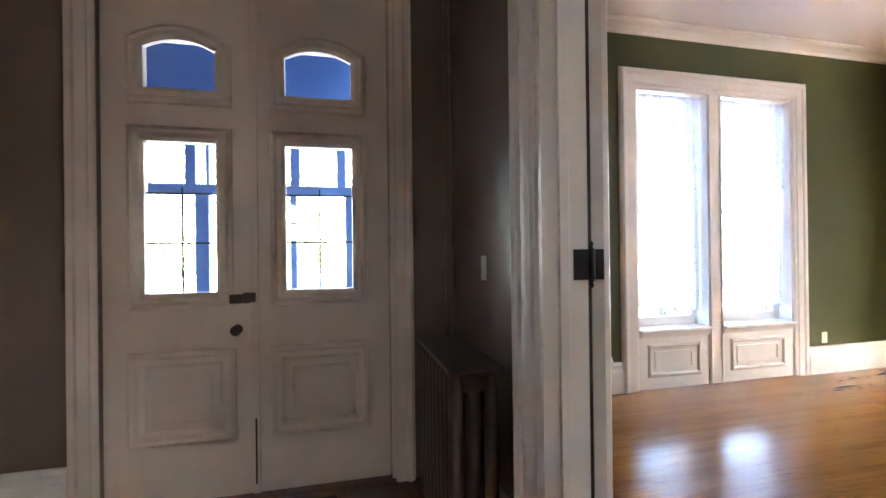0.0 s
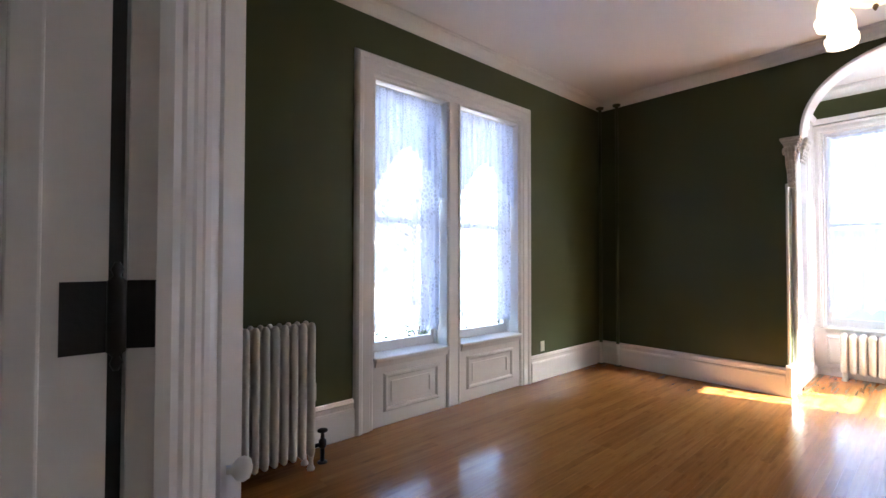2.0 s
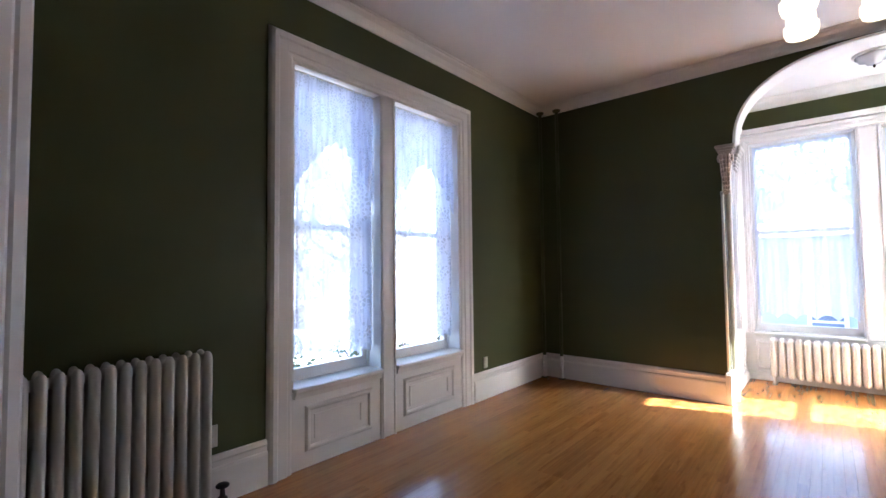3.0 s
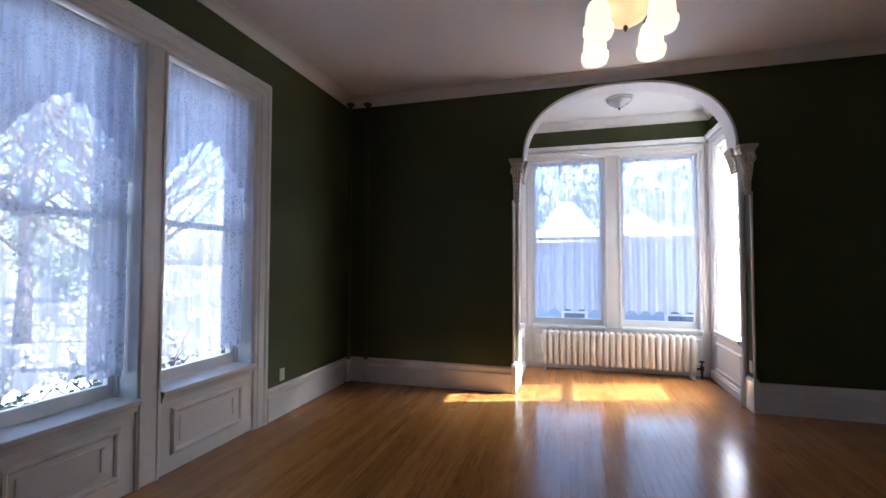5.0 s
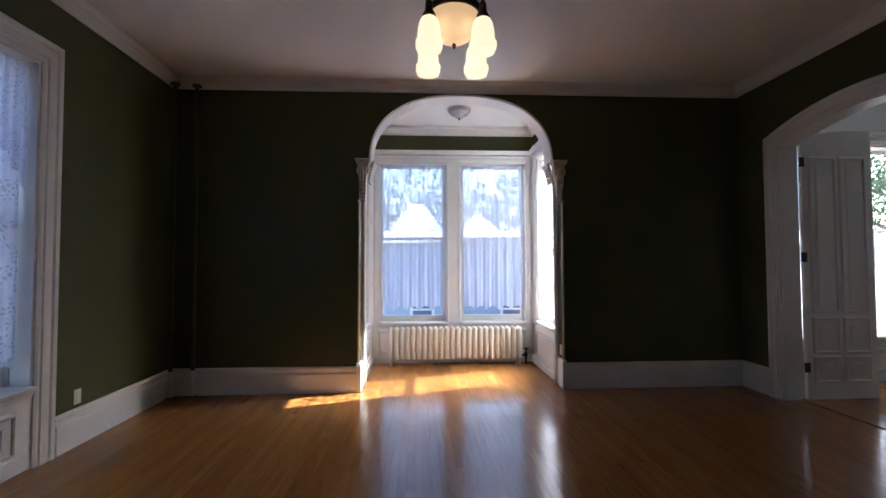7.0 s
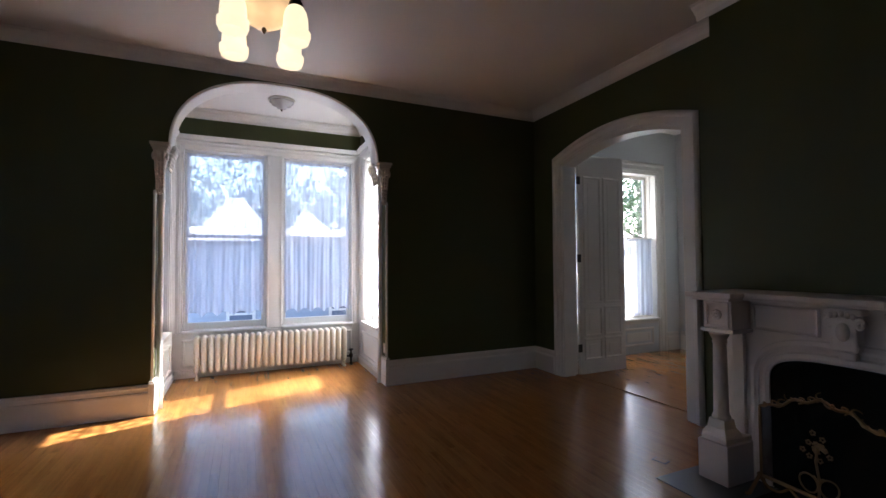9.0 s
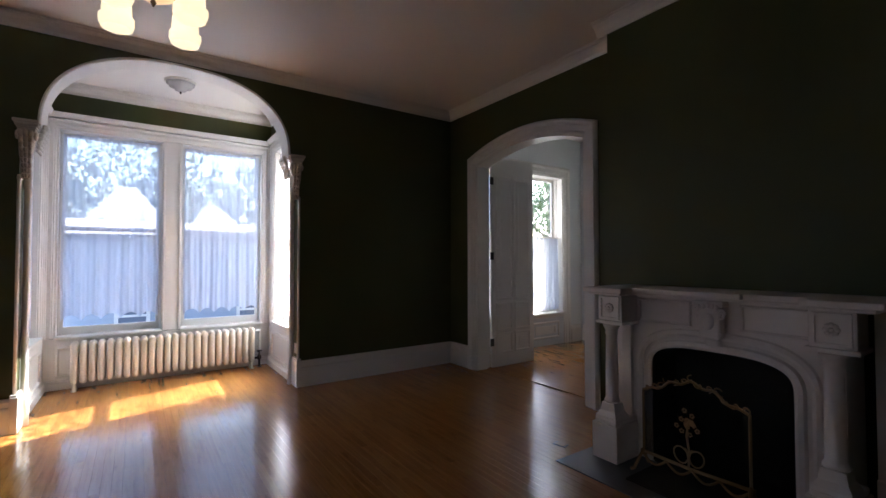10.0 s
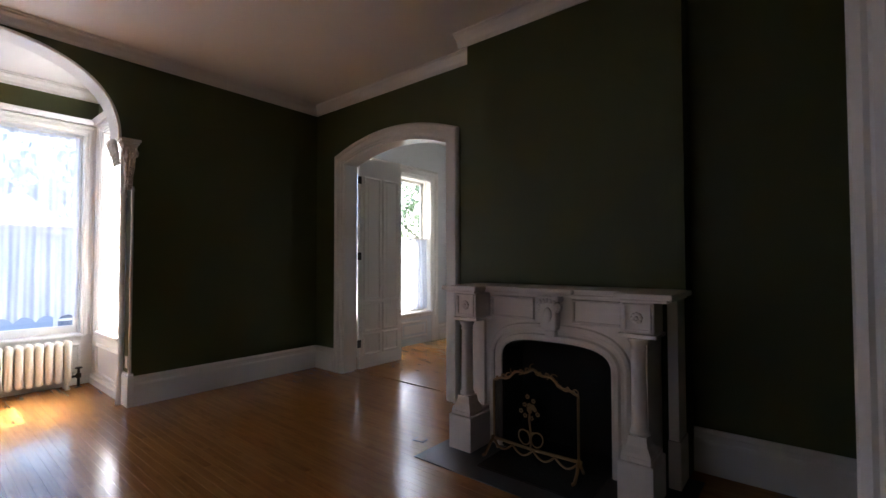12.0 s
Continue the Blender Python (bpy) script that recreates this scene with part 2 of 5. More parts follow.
def sweep(points, profile, bm=None, closed=False, sign=1):
    """A moulding in the x-z plane along points; profile rows of offset outward from the line and of y."""
    bm = bm or bmesh.new()
    n, rings = len(points), []
    for i, (x, z) in enumerate(points):
        a = points[(i - 1) % n] if closed or i else points[0]
        c = points[(i + 1) % n] if closed or i < n - 1 else points[-1]
        d1 = Vector((x - a[0], z - a[1])).normalized() if (x, z) != tuple(a) else None
        d2 = Vector((c[0] - x, c[1] - z)).normalized() if (x, z) != tuple(c) else None
        d1, d2 = d1 or d2, d2 or d1
        n1, n2 = Vector((-d1.y, d1.x)) * sign, Vector((-d2.y, d2.x)) * sign
        nn = n1 + n2
        nn = nn / max(0.35, nn.dot(n1))
        rings.append([bm.verts.new((x + nn.x * o, y, z + nn.y * o)) for o, y in profile])
    pairs = list(zip(rings, rings[1:])) + ([(rings[-1], rings[0])] if closed else [])
    k = len(profile)
    for p, q in pairs:
        for i in range(k):
            bm.faces.new((p[i], p[(i + 1) % k], q[(i + 1) % k], q[i]))
    if not closed:
        bm.faces.new(rings[0][::-1])
        bm.faces.new(rings[-1])
    return bm


def strip(profile, u0, u1, bm=None):
    """A straight moulding along x; profile rows of y and z."""
    bm = bm or bmesh.new()
    a, b = [[bm.verts.new((u, y, z)) for y, z in profile] for u in (u0, u1)]
    k = len(profile)
    for i in range(k):
        bm.faces.new((a[i], a[(i + 1) % k], b[(i + 1) % k], b[i]))
    bm.faces.new(a[::-1])
    bm.faces.new(b)
    return bm


def ball(bm, c, r, squash=(1, 1, 1), seg=10):
    m = Matrix.Translation(c) @ Matrix.Diagonal((*[r * s for s in squash], 1))
    bmesh.ops.create_uvsphere(bm, u_segments=seg, v_segments=max(5, seg - 3), radius=1, matrix=m)
    return bm


def mesh_of(name, bm, mat, smooth=False):
    bmesh.ops.recalc_face_normals(bm, faces=bm.faces)
    me = bpy.data.meshes.new(name)
    if smooth:
        for f in bm.faces:
            f.smooth = True
    bm.to_mesh(me)
    bm.free()
    me.materials.append(mat)
    return me


def part(name, bm, mat, parent, label="", smooth=False, bevel=0.0):
    ob = new(name, mesh_of(name, bm, mat, smooth))
    ob.parent = parent
    if bevel:
        mod = ob.modifiers.new("edge", "BEVEL")
        mod.width, mod.segments, mod.limit_method = bevel, 2, "ANGLE"
    if label:
        tagged(ob, label)
    return ob


def solid(name, bm, mat, label, category, kind="structure", at=None, bevel=0.0, smooth=False):
    ob = new(name, mesh_of(name, bm, mat, smooth))
    if at is not None:
        ob.matrix_world = at
    if bevel:
        mod = ob.modifiers.new("edge", "BEVEL")
        mod.width, mod.segments, mod.limit_method = bevel, 2, "ANGLE"
    return tagged(ob, label, category, "", kind)


def thing(name, label, category, at, group="", kind=""):
    ob = new(name)
    ob.matrix_world = at
    return tagged(ob, label, category, group, kind)


def slab(length, height, thick, holes=(), base=0.0):
    """A wall along x with its face at y = 0 and its thickness behind it; holes as u0, u1, z0, z1."""
    bm = bmesh.new()
    us = sorted({0.0, length, *[h[0] for h in holes], *[h[1] for h in holes]})
    for a, b in zip(us, us[1:]):
        zs = [(h[2], h[3]) for h in holes if h[0] <= a and h[1] >= b]
        z = base
        for z0, z1 in sorted(zs):
            if z0 > z:
                box(bm, a, b, 0, thick, z, z0)
            z = z1
        if z < height:
            box(bm, a, b, 0, thick, z, height)
    return bm


def arch_slab(length, height, thick, u0, u1, top, steps=40):
    """A wall with one arched opening down to the floor; top(u) is the opening's height."""
    bm = boxes((0, u0, 0, thick, 0, height), (u1, length, 0, thick, 0, height))
    for i in range(steps):
        s0, s1 = 0.5 - 0.5 * math.cos(math.pi * i / steps), 0.5 - 0.5 * math.cos(math.pi * (i + 1) / steps)
        a, b = u0 + (u1 - u0) * s0, u0 + (u1 - u0) * s1
        v = [bm.verts.new((u, y, z)) for u in (a, b) for y in (0, thick) for z in (top(u), height)]
        for f in ((0, 1, 3, 2), (4, 6, 7, 5), (0, 4, 5, 1), (2, 3, 7, 6), (0, 2, 6, 4), (1, 5, 7, 3)):
            bm.faces.new([v[k] for k in f])
    bmesh.ops.remove_doubles(bm, verts=bm.verts, dist=0.0001)
    return bm


# ---- the plan ----
H = 3.50
NORTH, EAST, SOUTH, WEST = 5.0, 9.0, -1.5, 3.5
HALL_WALL = 3.32
DOOR_N, DOOR_S, DOOR_H = 2.79, 1.45, 2.72
BAY_E, BAY_S, BAY_N = 10.44, 0.59, 2.99
FACE_N, FACE_E, FACE_S, FACE_W = 0, -90, 180, 90

# ---- walls ----
solid("wall_north", slab(EAST - WEST, H, 0.34, [(1.875, 3.78, 0.0, 2.9)]), GREEN, "dark green painted wall around the tall double window", "wall", at=pose(WEST, NORTH, 0))
ARCH_A, ARCH_B = 0.625, 2.955
ARCH_C, ARCH_R = (ARCH_A + ARCH_B) / 2, (ARCH_B - ARCH_A) / 2


SPRING_C, SPRING_R = 1.79, 1.046


def bay_top(u):
    k = min(1, abs(u - (NORTH - SPRING_C)) / SPRING_R)
    return 2.58 + 0.775 * (1 - k ** 2.35) ** (1 / 2.35)


solid("wall_east", arch_slab(NORTH - SOUTH + 0.25, H, 0.2, NORTH - ARCH_B, NORTH - ARCH_A, bay_top, 48), GREEN, "dark green wall with a wide arched opening to the bay", "wall", at=pose(EAST, NORTH, 0, 0, 0, FACE_E))
DR_A, DR_B = 6.73, 8.42


def door_top(u):
    x = EAST - u
    k = (x - (DR_A + DR_B) / 2) / ((DR_B - DR_A) / 2)
    return 2.655 + 0.148 * (1 - k * k)


solid("wall_south", arch_slab(EAST - HALL_WALL, H, 0.2, EAST - DR_B, EAST - DR_A, door_top, 30), GREEN, "dark green wall with an arched doorway", "wall", at=pose(EAST, SOUTH, 0, 0, 0, FACE_S))
solid("wall_west", slab(NORTH - SOUTH + 0.34, H, 0.09, [(DOOR_S - SOUTH, DOOR_N - SOUTH, 0, DOOR_H)]), GREEN, "dark green partition wall beside the hall doorway", "wall", at=pose(WEST, SOUTH, 0, 0, 0, FACE_W))
solid("wall_hall_east", slab(NORTH + 3.34, H, 0.09, [(5.34 - DOOR_N, 5.34 - DOOR_S, 0, DOOR_H)]), TAN, "taupe painted hall wall beside the doorway", "wall", at=pose(HALL_WALL, 5.34, 0, 0, 0, FACE_E))
solid("chimney_breast", boxes((4.49, 6.25, SOUTH + 0.003, -1.2, 0, H)), GREEN, "dark green chimney breast above the mantel", "wall")
HALL_DOOR = 3.97
solid("wall_hall_north", slab(HALL_WALL - 0.4, H, 0.16, [(1.42 - 0.4, 2.92 - 0.4, 0, 2.86)]), TAN, "taupe hall wall around the double entrance door", "wall", at=pose(0.4, HALL_DOOR, 0))
solid("wall_hall_west", slab(9.4, H, 0.15), TAN, "taupe hall wall", "wall", at=pose(0.4, -3.0, 0, 0, 0, FACE_W))
# the hole serves the added window that brightens the hall
solid("wall_hall_south", slab(HALL_WALL - 0.4, H, 0.15, [(1.3, 1.8, 1.5, 2.4)]), TAN, "taupe hall end wall", "wall", at=pose(HALL_WALL, -3.0, 0, 0, 0, FACE_S))
solid("ceiling", boxes((0.25, EAST + 0.2, SOUTH - 0.25, NORTH + 0.34, H, H + 0.15), (0.25, HALL_WALL + 0.2, -3.15, SOUTH - 0.203, H, H + 0.15)), PLASTER, "flat white plaster ceiling", "ceiling")

# bay
BAY_H = 3.43
solid("wall_bay_east", slab(BAY_N - BAY_S + 0.5, BAY_H, 0.25, [(0.25 + BAY_N - 2.90, 0.25 + BAY_N - 0.68, 0.56, 2.94)]), GREEN, "green bay wall above the double window", "wall", at=pose(BAY_E, BAY_N + 0.25, 0, 0, 0, FACE_E))
solid("wall_bay_south", slab(BAY_E - EAST - 0.203, BAY_H, 0.25, [(0.23, 1.05, 0.56, 2.94)]), GREEN, "green bay side wall above a window", "wall", at=pose(BAY_E - 0.003, BAY_S, 0, 0, 0, FACE_S))
solid("wall_bay_north", slab(BAY_E - EAST - 0.203, BAY_H, 0.25, [(0.19, 1.01, 0.56, 2.94)]), GREEN, "green bay side wall above a window", "wall", at=pose(EAST + 0.2, BAY_N, 0))
solid("ceiling_bay", boxes((EAST + 0.203, BAY_E + 0.25, BAY_S - 0.25, BAY_N + 0.25, BAY_H + 0.003, BAY_H + 0.15)), PLASTER, "white plaster bay ceiling", "ceiling")

# next room
R2_E, R2_S, R2_W = 9.05, -4.42, 5.2
solid("wall_next_room_east", slab(2.72, 3.55, 0.25, [(0.33, 2.24, 0.52, 2.86)]), PALE, "pale painted wall of the next room around its window", "wall", at=pose(R2_E, SOUTH - 0.203, 0, 0, 0, FACE_E))
solid("wall_next_room_south", slab(R2_E - R2_W, 3.55, 0.2), PALE, "pale painted wall of the next room", "wall", at=pose(R2_E, R2_S, 0, 0, 0, FACE_S))
solid("wall_next_room_west", slab(3.2, 3.55, 0.2), PALE, "pale painted wall of the next room", "wall", at=pose(R2_W, R2_S - 0.2, 0, 0, 0, FACE_W))
solid("ceiling_next_room", boxes((R2_W - 0.2, R2_E + 0.25, R2_S - 0.2, SOUTH - 0.203, 3.55, 3.7)), PLASTER, "white ceiling of the next room", "ceiling")

# ---- skirting, crown ----
BASE = [(0.003, 0), (-0.034, 0), (-0.034, 0.2), (-0.03, 0.215), (-0.022, 0.222), (-0.022, 0.25), (-0.026, 0.262), (-0.016, 0.285), (0.003, 0.29)]
CROWN = [(0.003, -0.115), (-0.012, -0.115), (-0.016, -0.1), (-0.02, -0.085), (-0.045, -0.05), (-0.075, -0.028), (-0.08, -0.012), (-0.095, -0.01), (-0.095, 0), (0.003, 0)]


def skirting(at, u0, u1):
    solid("baseboard", strip(BASE, u0, u1), WHITE, "tall white moulded baseboard along the wall", "baseboard", at=at)


def crown(at, u0, u1, h):
    solid("crown_moulding", strip([(y, z + h - 0.001) for y, z in CROWN], u0, u1), WHITE, "white crown moulding under the ceiling", "trim", at=at)


N_AT, E_AT, S_AT, W_AT = pose(WEST, NORTH, 0), pose(EAST, NORTH, 0, 0, 0, FACE_E), pose(EAST, SOUTH, 0, 0, 0, FACE_S), pose(WEST, SOUTH, 0, 0, 0, FACE_W)
skirting(N_AT, 0, 5.205 - WEST)
skirting(N_AT, 7.452 - WEST, EAST - WEST)
skirting(E_AT, 0.036, NORTH - 2.93)
skirting(E_AT, NORTH - 0.60, NORTH - SOUTH)
skirting(S_AT, 0.036, EAST - 8.585)
solid("wall_south_furring", boxes((WEST + 0.003, 4.487, SOUTH + 0.003, -1.39, 0, H)), GREEN, "dark green wall beside the chimney breast", "wall")
skirting(pose(EAST, -1.39, 0, 0, 0, FACE_S), EAST - 4.487, EAST - WEST)
skirting(W_AT, 0.036, DOOR_S - SOUTH - 0.17)
skirting(W_AT, DOOR_N - SOUTH + 0.17, NORTH - SOUTH - 0.036)
for at, a, b in ((N_AT, 0, EAST - WEST), (E_AT, 0, NORTH - SOUTH), (S_AT, 0, EAST - 6.25), (pose(EAST, -1.39, 0, 0, 0, FACE_S), EAST - 4.487, EAST - WEST), (W_AT, 0, NORTH - SOUTH)):
    crown(at, a, b, H)
crown(pose(6.25 + 0.095, -1.2, 0, 0, 0, FACE_S), 0, 6.25 - 4.49 + 0.19, H)
crown(pose(6.25, -1.5, 0, 0, 0, FACE_W), 0, 0.3, H)
crown(pose(4.49, -1.2, 0, 0, 0, FACE_E), 0, 0.19, H)
for at, b in ((pose(BAY_E, BAY_N, 0, 0, 0, FACE_E), BAY_N - BAY_S), (pose(BAY_E, BAY_S, 0, 0, 0, FACE_S), BAY_E - EAST - 0.2), (pose(EAST + 0.2, BAY_N, 0), BAY_E - EAST - 0.2)):
    crown(at, 0, b, BAY_H)
H_AT = pose(0.4, HALL_DOOR, 0)
skirting(H_AT, 0, 1.29 - 0.4)
skirting(pose(HALL_WALL, HALL_DOOR, 0, 0, 0, FACE_E), 0, HALL_DOOR - DOOR_N - 0.2)

# ---- floors under the boards ----
solid("floor", boxes((HALL_WALL, EAST + 0.2, SOUTH - 0.25, NORTH + 0.3, -0.12, -0.012), (EAST + 0.203, BAY_E, BAY_S, BAY_N, -0.12, -0.012)), GAP, "narrow varnished oak strip floor, golden brown and glossy", "floor")
solid("floor_hall", boxes((0.4, HALL_WALL - 0.003, -3.0, HALL_DOOR + 0.16, -0.12, 0.0)), REDWOOD, "dark red-brown hall floor", "floor")
solid("floor_next_room", boxes((R2_W, R2_E, R2_S, SOUTH - 0.203, -0.12, 0.0)), OAK, "golden varnished wood floor of the next room", "floor")
solid("threshold", boxes((DR_A, DR_B, SOUTH - 0.255, SOUTH - 0.17, 0.001, 0.012)), OAK, "worn wooden threshold under the arched doorway", "threshold", bevel=0.004)
solid("threshold", boxes((HALL_WALL - 0.01, WEST + 0.01, DOOR_S, DOOR_N, -0.011, 0.008)), REDWOOD, "dark wooden threshold in the hall doorway", "threshold", bevel=0.004)


# ---- windows ----
def curtain_mesh(a, b, y, top, low, wave=0.012, folds=7.0, scallop=0.05, teeth=5, cut=None, gather=0.0):
    """Hanging cloth between a and b with folds; low is its hem, scalloped; cut(k) lifts the hem."""
    bm = bmesh.new()
    nu, nv = 96, 26
    grid = []
    ph = random.uniform(0, 6)
    for i in range(nu + 1):
        k = i / nu
        hem = low + scallop * abs(math.sin(math.pi * teeth * k)) ** 0.7 if cut is None else cut(k)
        col = []
        for j in range(nv + 1):
            q = j / nv
            z = top + (hem - top) * q
            f = math.sin(folds * 2 * math.pi * k + ph + 0.5 * math.sin(3 * q + k * 5)) + 0.5 * math.sin(folds * 4.7 * math.pi * k + 1.3 + ph)
            x = a + (b - a) * (k + gather * q * (1 - k) * 0.5)
            col.append(bm.verts.new((x + 0.004 * math.sin(7 * q + 9 * k), y + wave * f * (0.5 + 0.5 * q), z)))
        grid.append(col)
    for i in range(nu):
        for j in range(nv):
            bm.faces.new((grid[i][j], grid[i + 1][j], grid[i + 1][j + 1], grid[i][j + 1]))
    return bm


CASE = [(0.0, 0.0), (0.0, -0.012), (0.012, -0.02), (0.03, -0.02), (0.036, -0.03), (0.09, -0.03), (0.1, -0.042), (0.125, -0.045), (0.14, -0.03), (0.15, -0.012), (0.15, 0.0)]


def window(name, label, at, lights, sill, head, to_floor, depth=0.17, case=0.15, meeting=None, cap=False, wall_below=None):
    """Sash windows side by side in one wall opening. lights: rows of left, right in the window's own x."""
    w = thing(name, label, "window", at, kind="structure")
    a, b = lights[0][0], lights[-1][1]
    prof = [(o * case / 0.15, y) for o, y in CASE]
    foot = 0.0 if to_floor else sill - 0.02
    part("casing", sweep([(a - 0.02, foot), (a - 0.02, head + 0.02), (b + 0.02, head + 0.02), (b + 0.02, foot)], prof), WHITE, w)
    if cap:
        part("cap", strip([(0, head + 0.02 + case), (-0.06, head + 0.02 + case), (-0.075, head + 0.05 + case), (-0.085, head + 0.075 + case), (0, head + 0.08 + case)], a - case - 0.04, b + case + 0.04), WHITE, w)
    # lining of the opening
    part("lining", boxes((a - 0.035, a, 0.0, depth + 0.1, sill - 0.02, head), (b, b + 0.035, 0.0, depth + 0.1, sill - 0.02, head), (a - 0.035, b + 0.035, 0.0, depth + 0.1, head, head + 0.035)), WHITE, w)
    for (a1, b1), (a2, b2) in zip(lights, lights[1:]):
        part("mullion", boxes((b1, a2, -0.012, depth + 0.1, foot, head)), WHITE, w, bevel=0.006)
        mid = (b1 + a2) / 2
        part("mullion_bead", boxes((b1 + 0.012, b1 + 0.034, -0.022, -0.012, foot, head), (a2 - 0.034, a2 - 0.012, -0.022, -0.012, foot, head)), WHITE, w, bevel=0.005)
    for a1, b1 in lights:
        part("window_sill", boxes((a1 - 0.012, b1 + 0.012, -0.052, depth + 0.1, sill - 0.032, sill)), WHITE, w, bevel=0.008)
        part("sill_moulding", strip([(-0.0, sill - 0.08), (-0.018, sill - 0.08), (-0.03, sill - 0.045), (-0.036, sill - 0.033), (-0.0, sill - 0.033)], a1, b1), WHITE, w)
        if to_floor:
            part("apron", boxes((a1 - 0.03, b1 + 0.03, 0.004, 0.05, 0.0, sill - 0.034)), WHITE, w)
            p0, p1, q0, q1 = a1 + 0.13, b1 - 0.13, 0.15, sill - 0.18
            part("panel_moulding", sweep([(p0, q0), (p1, q0), (p1, q1), (p0, q1)], [(0, 0.004), (0.0, -0.006), (0.01, -0.016), (0.025, -0.016), (0.034, -0.006), (0.04, 0.004)], closed=True, sign=-1), WHITE, w)
            part("panel_bar", boxes((p1 - 0.085, p1 - 0.06, -0.014, 0.004, q0 + 0.06, q1 - 0.05)), WHITE, w, bevel=0.004)
            part("panel_field", boxes((p0 + 0.035, p1 - 0.035, -0.004, 0.004, q0 + 0.035, q1 - 0.035)), WHITE, w, bevel=0.003)
        mz = meeting or sill + (head - sill) * 0.51
        for nm, y, z0, z1 in (("lower_sash", depth, sill + 0.002, mz + 0.02), ("upper_sash", depth + 0.045, mz - 0.02, head)):
            s, t = 0.05, (0.085 if nm == "lower_sash" else 0.045)
            sash = part(nm, boxes((a1, a1 + s, y, y + 0.04, z0, z1), (b1 - s, b1, y, y + 0.04, z0, z1), (a1 + s, b1 - s, y, y + 0.04, z0, z0 + t), (a1 + s, b1 - s, y, y + 0.04, z1 - 0.045, z1)), WHITE, w)
            g = part("pane", boxes((a1 + s - 0.004, b1 - s + 0.004, y + 0.018, y + 0.022, z0 + t - 0.004, z1 - 0.041)), GLASS, sash, "clear window glass")
            g.visible_shadow = False
        part("stop_bead", boxes((a1, a1 + 0.014, depth - 0.03, depth, sill, head), (b1 - 0.014, b1, depth - 0.03, depth, sill, head)), WHITE, w)
    return w


def curtain(label, at, bm, mat, a, b, y, top, group, rod=True, fall=None):
    c = thing("curtain", label, "curtain", at, group)
    part("cloth", bm, mat, c, smooth=True)
    if fall:
        part("side_fall", fall, SHEER, c, "plain gathered edge of the curtain", smooth=True)
    if rod:
        part("rod", tube([(a, y, top - 0.012), (b, y, top - 0.012)], 0.007), PLATE, c, "thin white curtain rod")
    return c


NW_AT = pose(0, NORTH, 0)
NL = [(5.405, 6.195), (6.37, 7.25)]
window("window_1", "tall white double sash window with panelled aprons down to the floor", NW_AT, NL, 0.575, 2.87, True, case=0.18, meeting=1.73)


def swag(k, top=2.86):
    side = abs(k - 0.5) * 2
    return 2.36 - 0.42 * side ** 1.6 + 0.03 * abs(math.sin(k * math.pi * 9))


for a, b in NL:
    curtain("white figured lace curtain with a scalloped hem in the tall window", NW_AT, curtain_mesh(a + 0.03, b - 0.02, 0.085, 2.84, 0.73, 0.010, 6, 0.055, 7), LACE, a, b, 0.085, 2.85, "lace curtains", fall=curtain_mesh(b - 0.24, b - 0.02, 0.11, 2.84, 0.70, 0.012, 3, 0.03, 2))
    curtain("gathered white lace valance with an arched hem over the curtain", NW_AT, curtain_mesh(a + 0.02, b - 0.02, 0.05, 2.85, 2.3, 0.014, 9, cut=swag), VALANCE, a, b, 0.05, 2.86, "lace valances")

BE_AT = pose(BAY_E, BAY_N, 0, 0, 0, FACE_E)
BL = [(BAY_N - 2.865, BAY_N - 1.885), (BAY_N - 1.67, BAY_N - 0.715)]
window("window_2", "white double sash window of the bay above the radiator", BE_AT, BL, 0.58, 2.905, False, depth=0.12, case=0.10, meeting=1.80, cap=True)
for a, b in BL:
    curtain("sheer white curtain with a scalloped hem in the bay window", BE_AT, curtain_mesh(a + 0.03, b - 0.03, 0.05, 2.88, 0.735, 0.014, 6, 0.07, 5), SHEER, a, b, 0.05, 2.885, "bay curtains")
BS_AT = pose(BAY_E, BAY_S, 0, 0, 0, FACE_S)
window("window_3", "white sash window in the sunny side of the bay", BS_AT, [(0.26, 1.02)], 0.62, 2.905, False, depth=0.10, case=0.10, meeting=1.72, cap=True)
curtain("sheer white lace curtain glowing in the sun", BS_AT, curtain_mesh(0.28, 1.0, 0.05, 2.88, 0.70, 0.010, 5, 0.05, 4), THINLACE, 0.26, 1.02, 0.05, 2.885, "bay curtains")
BN_AT = pose(EAST + 0.2, BAY_N, 0)
window("window_4", "white sash window in the shaded side of the bay", BN_AT, [(0.22, 0.98)], 0.62, 2.905, False, depth=0.12, case=0.10, meeting=1.72, cap=True)
curtain("sheer white curtain in the bay side window", BN_AT, curtain_mesh(0.24, 0.96, 0.05, 2.88, 0.70, 0.010, 6, 0.05, 4), SHEER, 0.22, 0.98, 0.05, 2.885, "bay curtains")
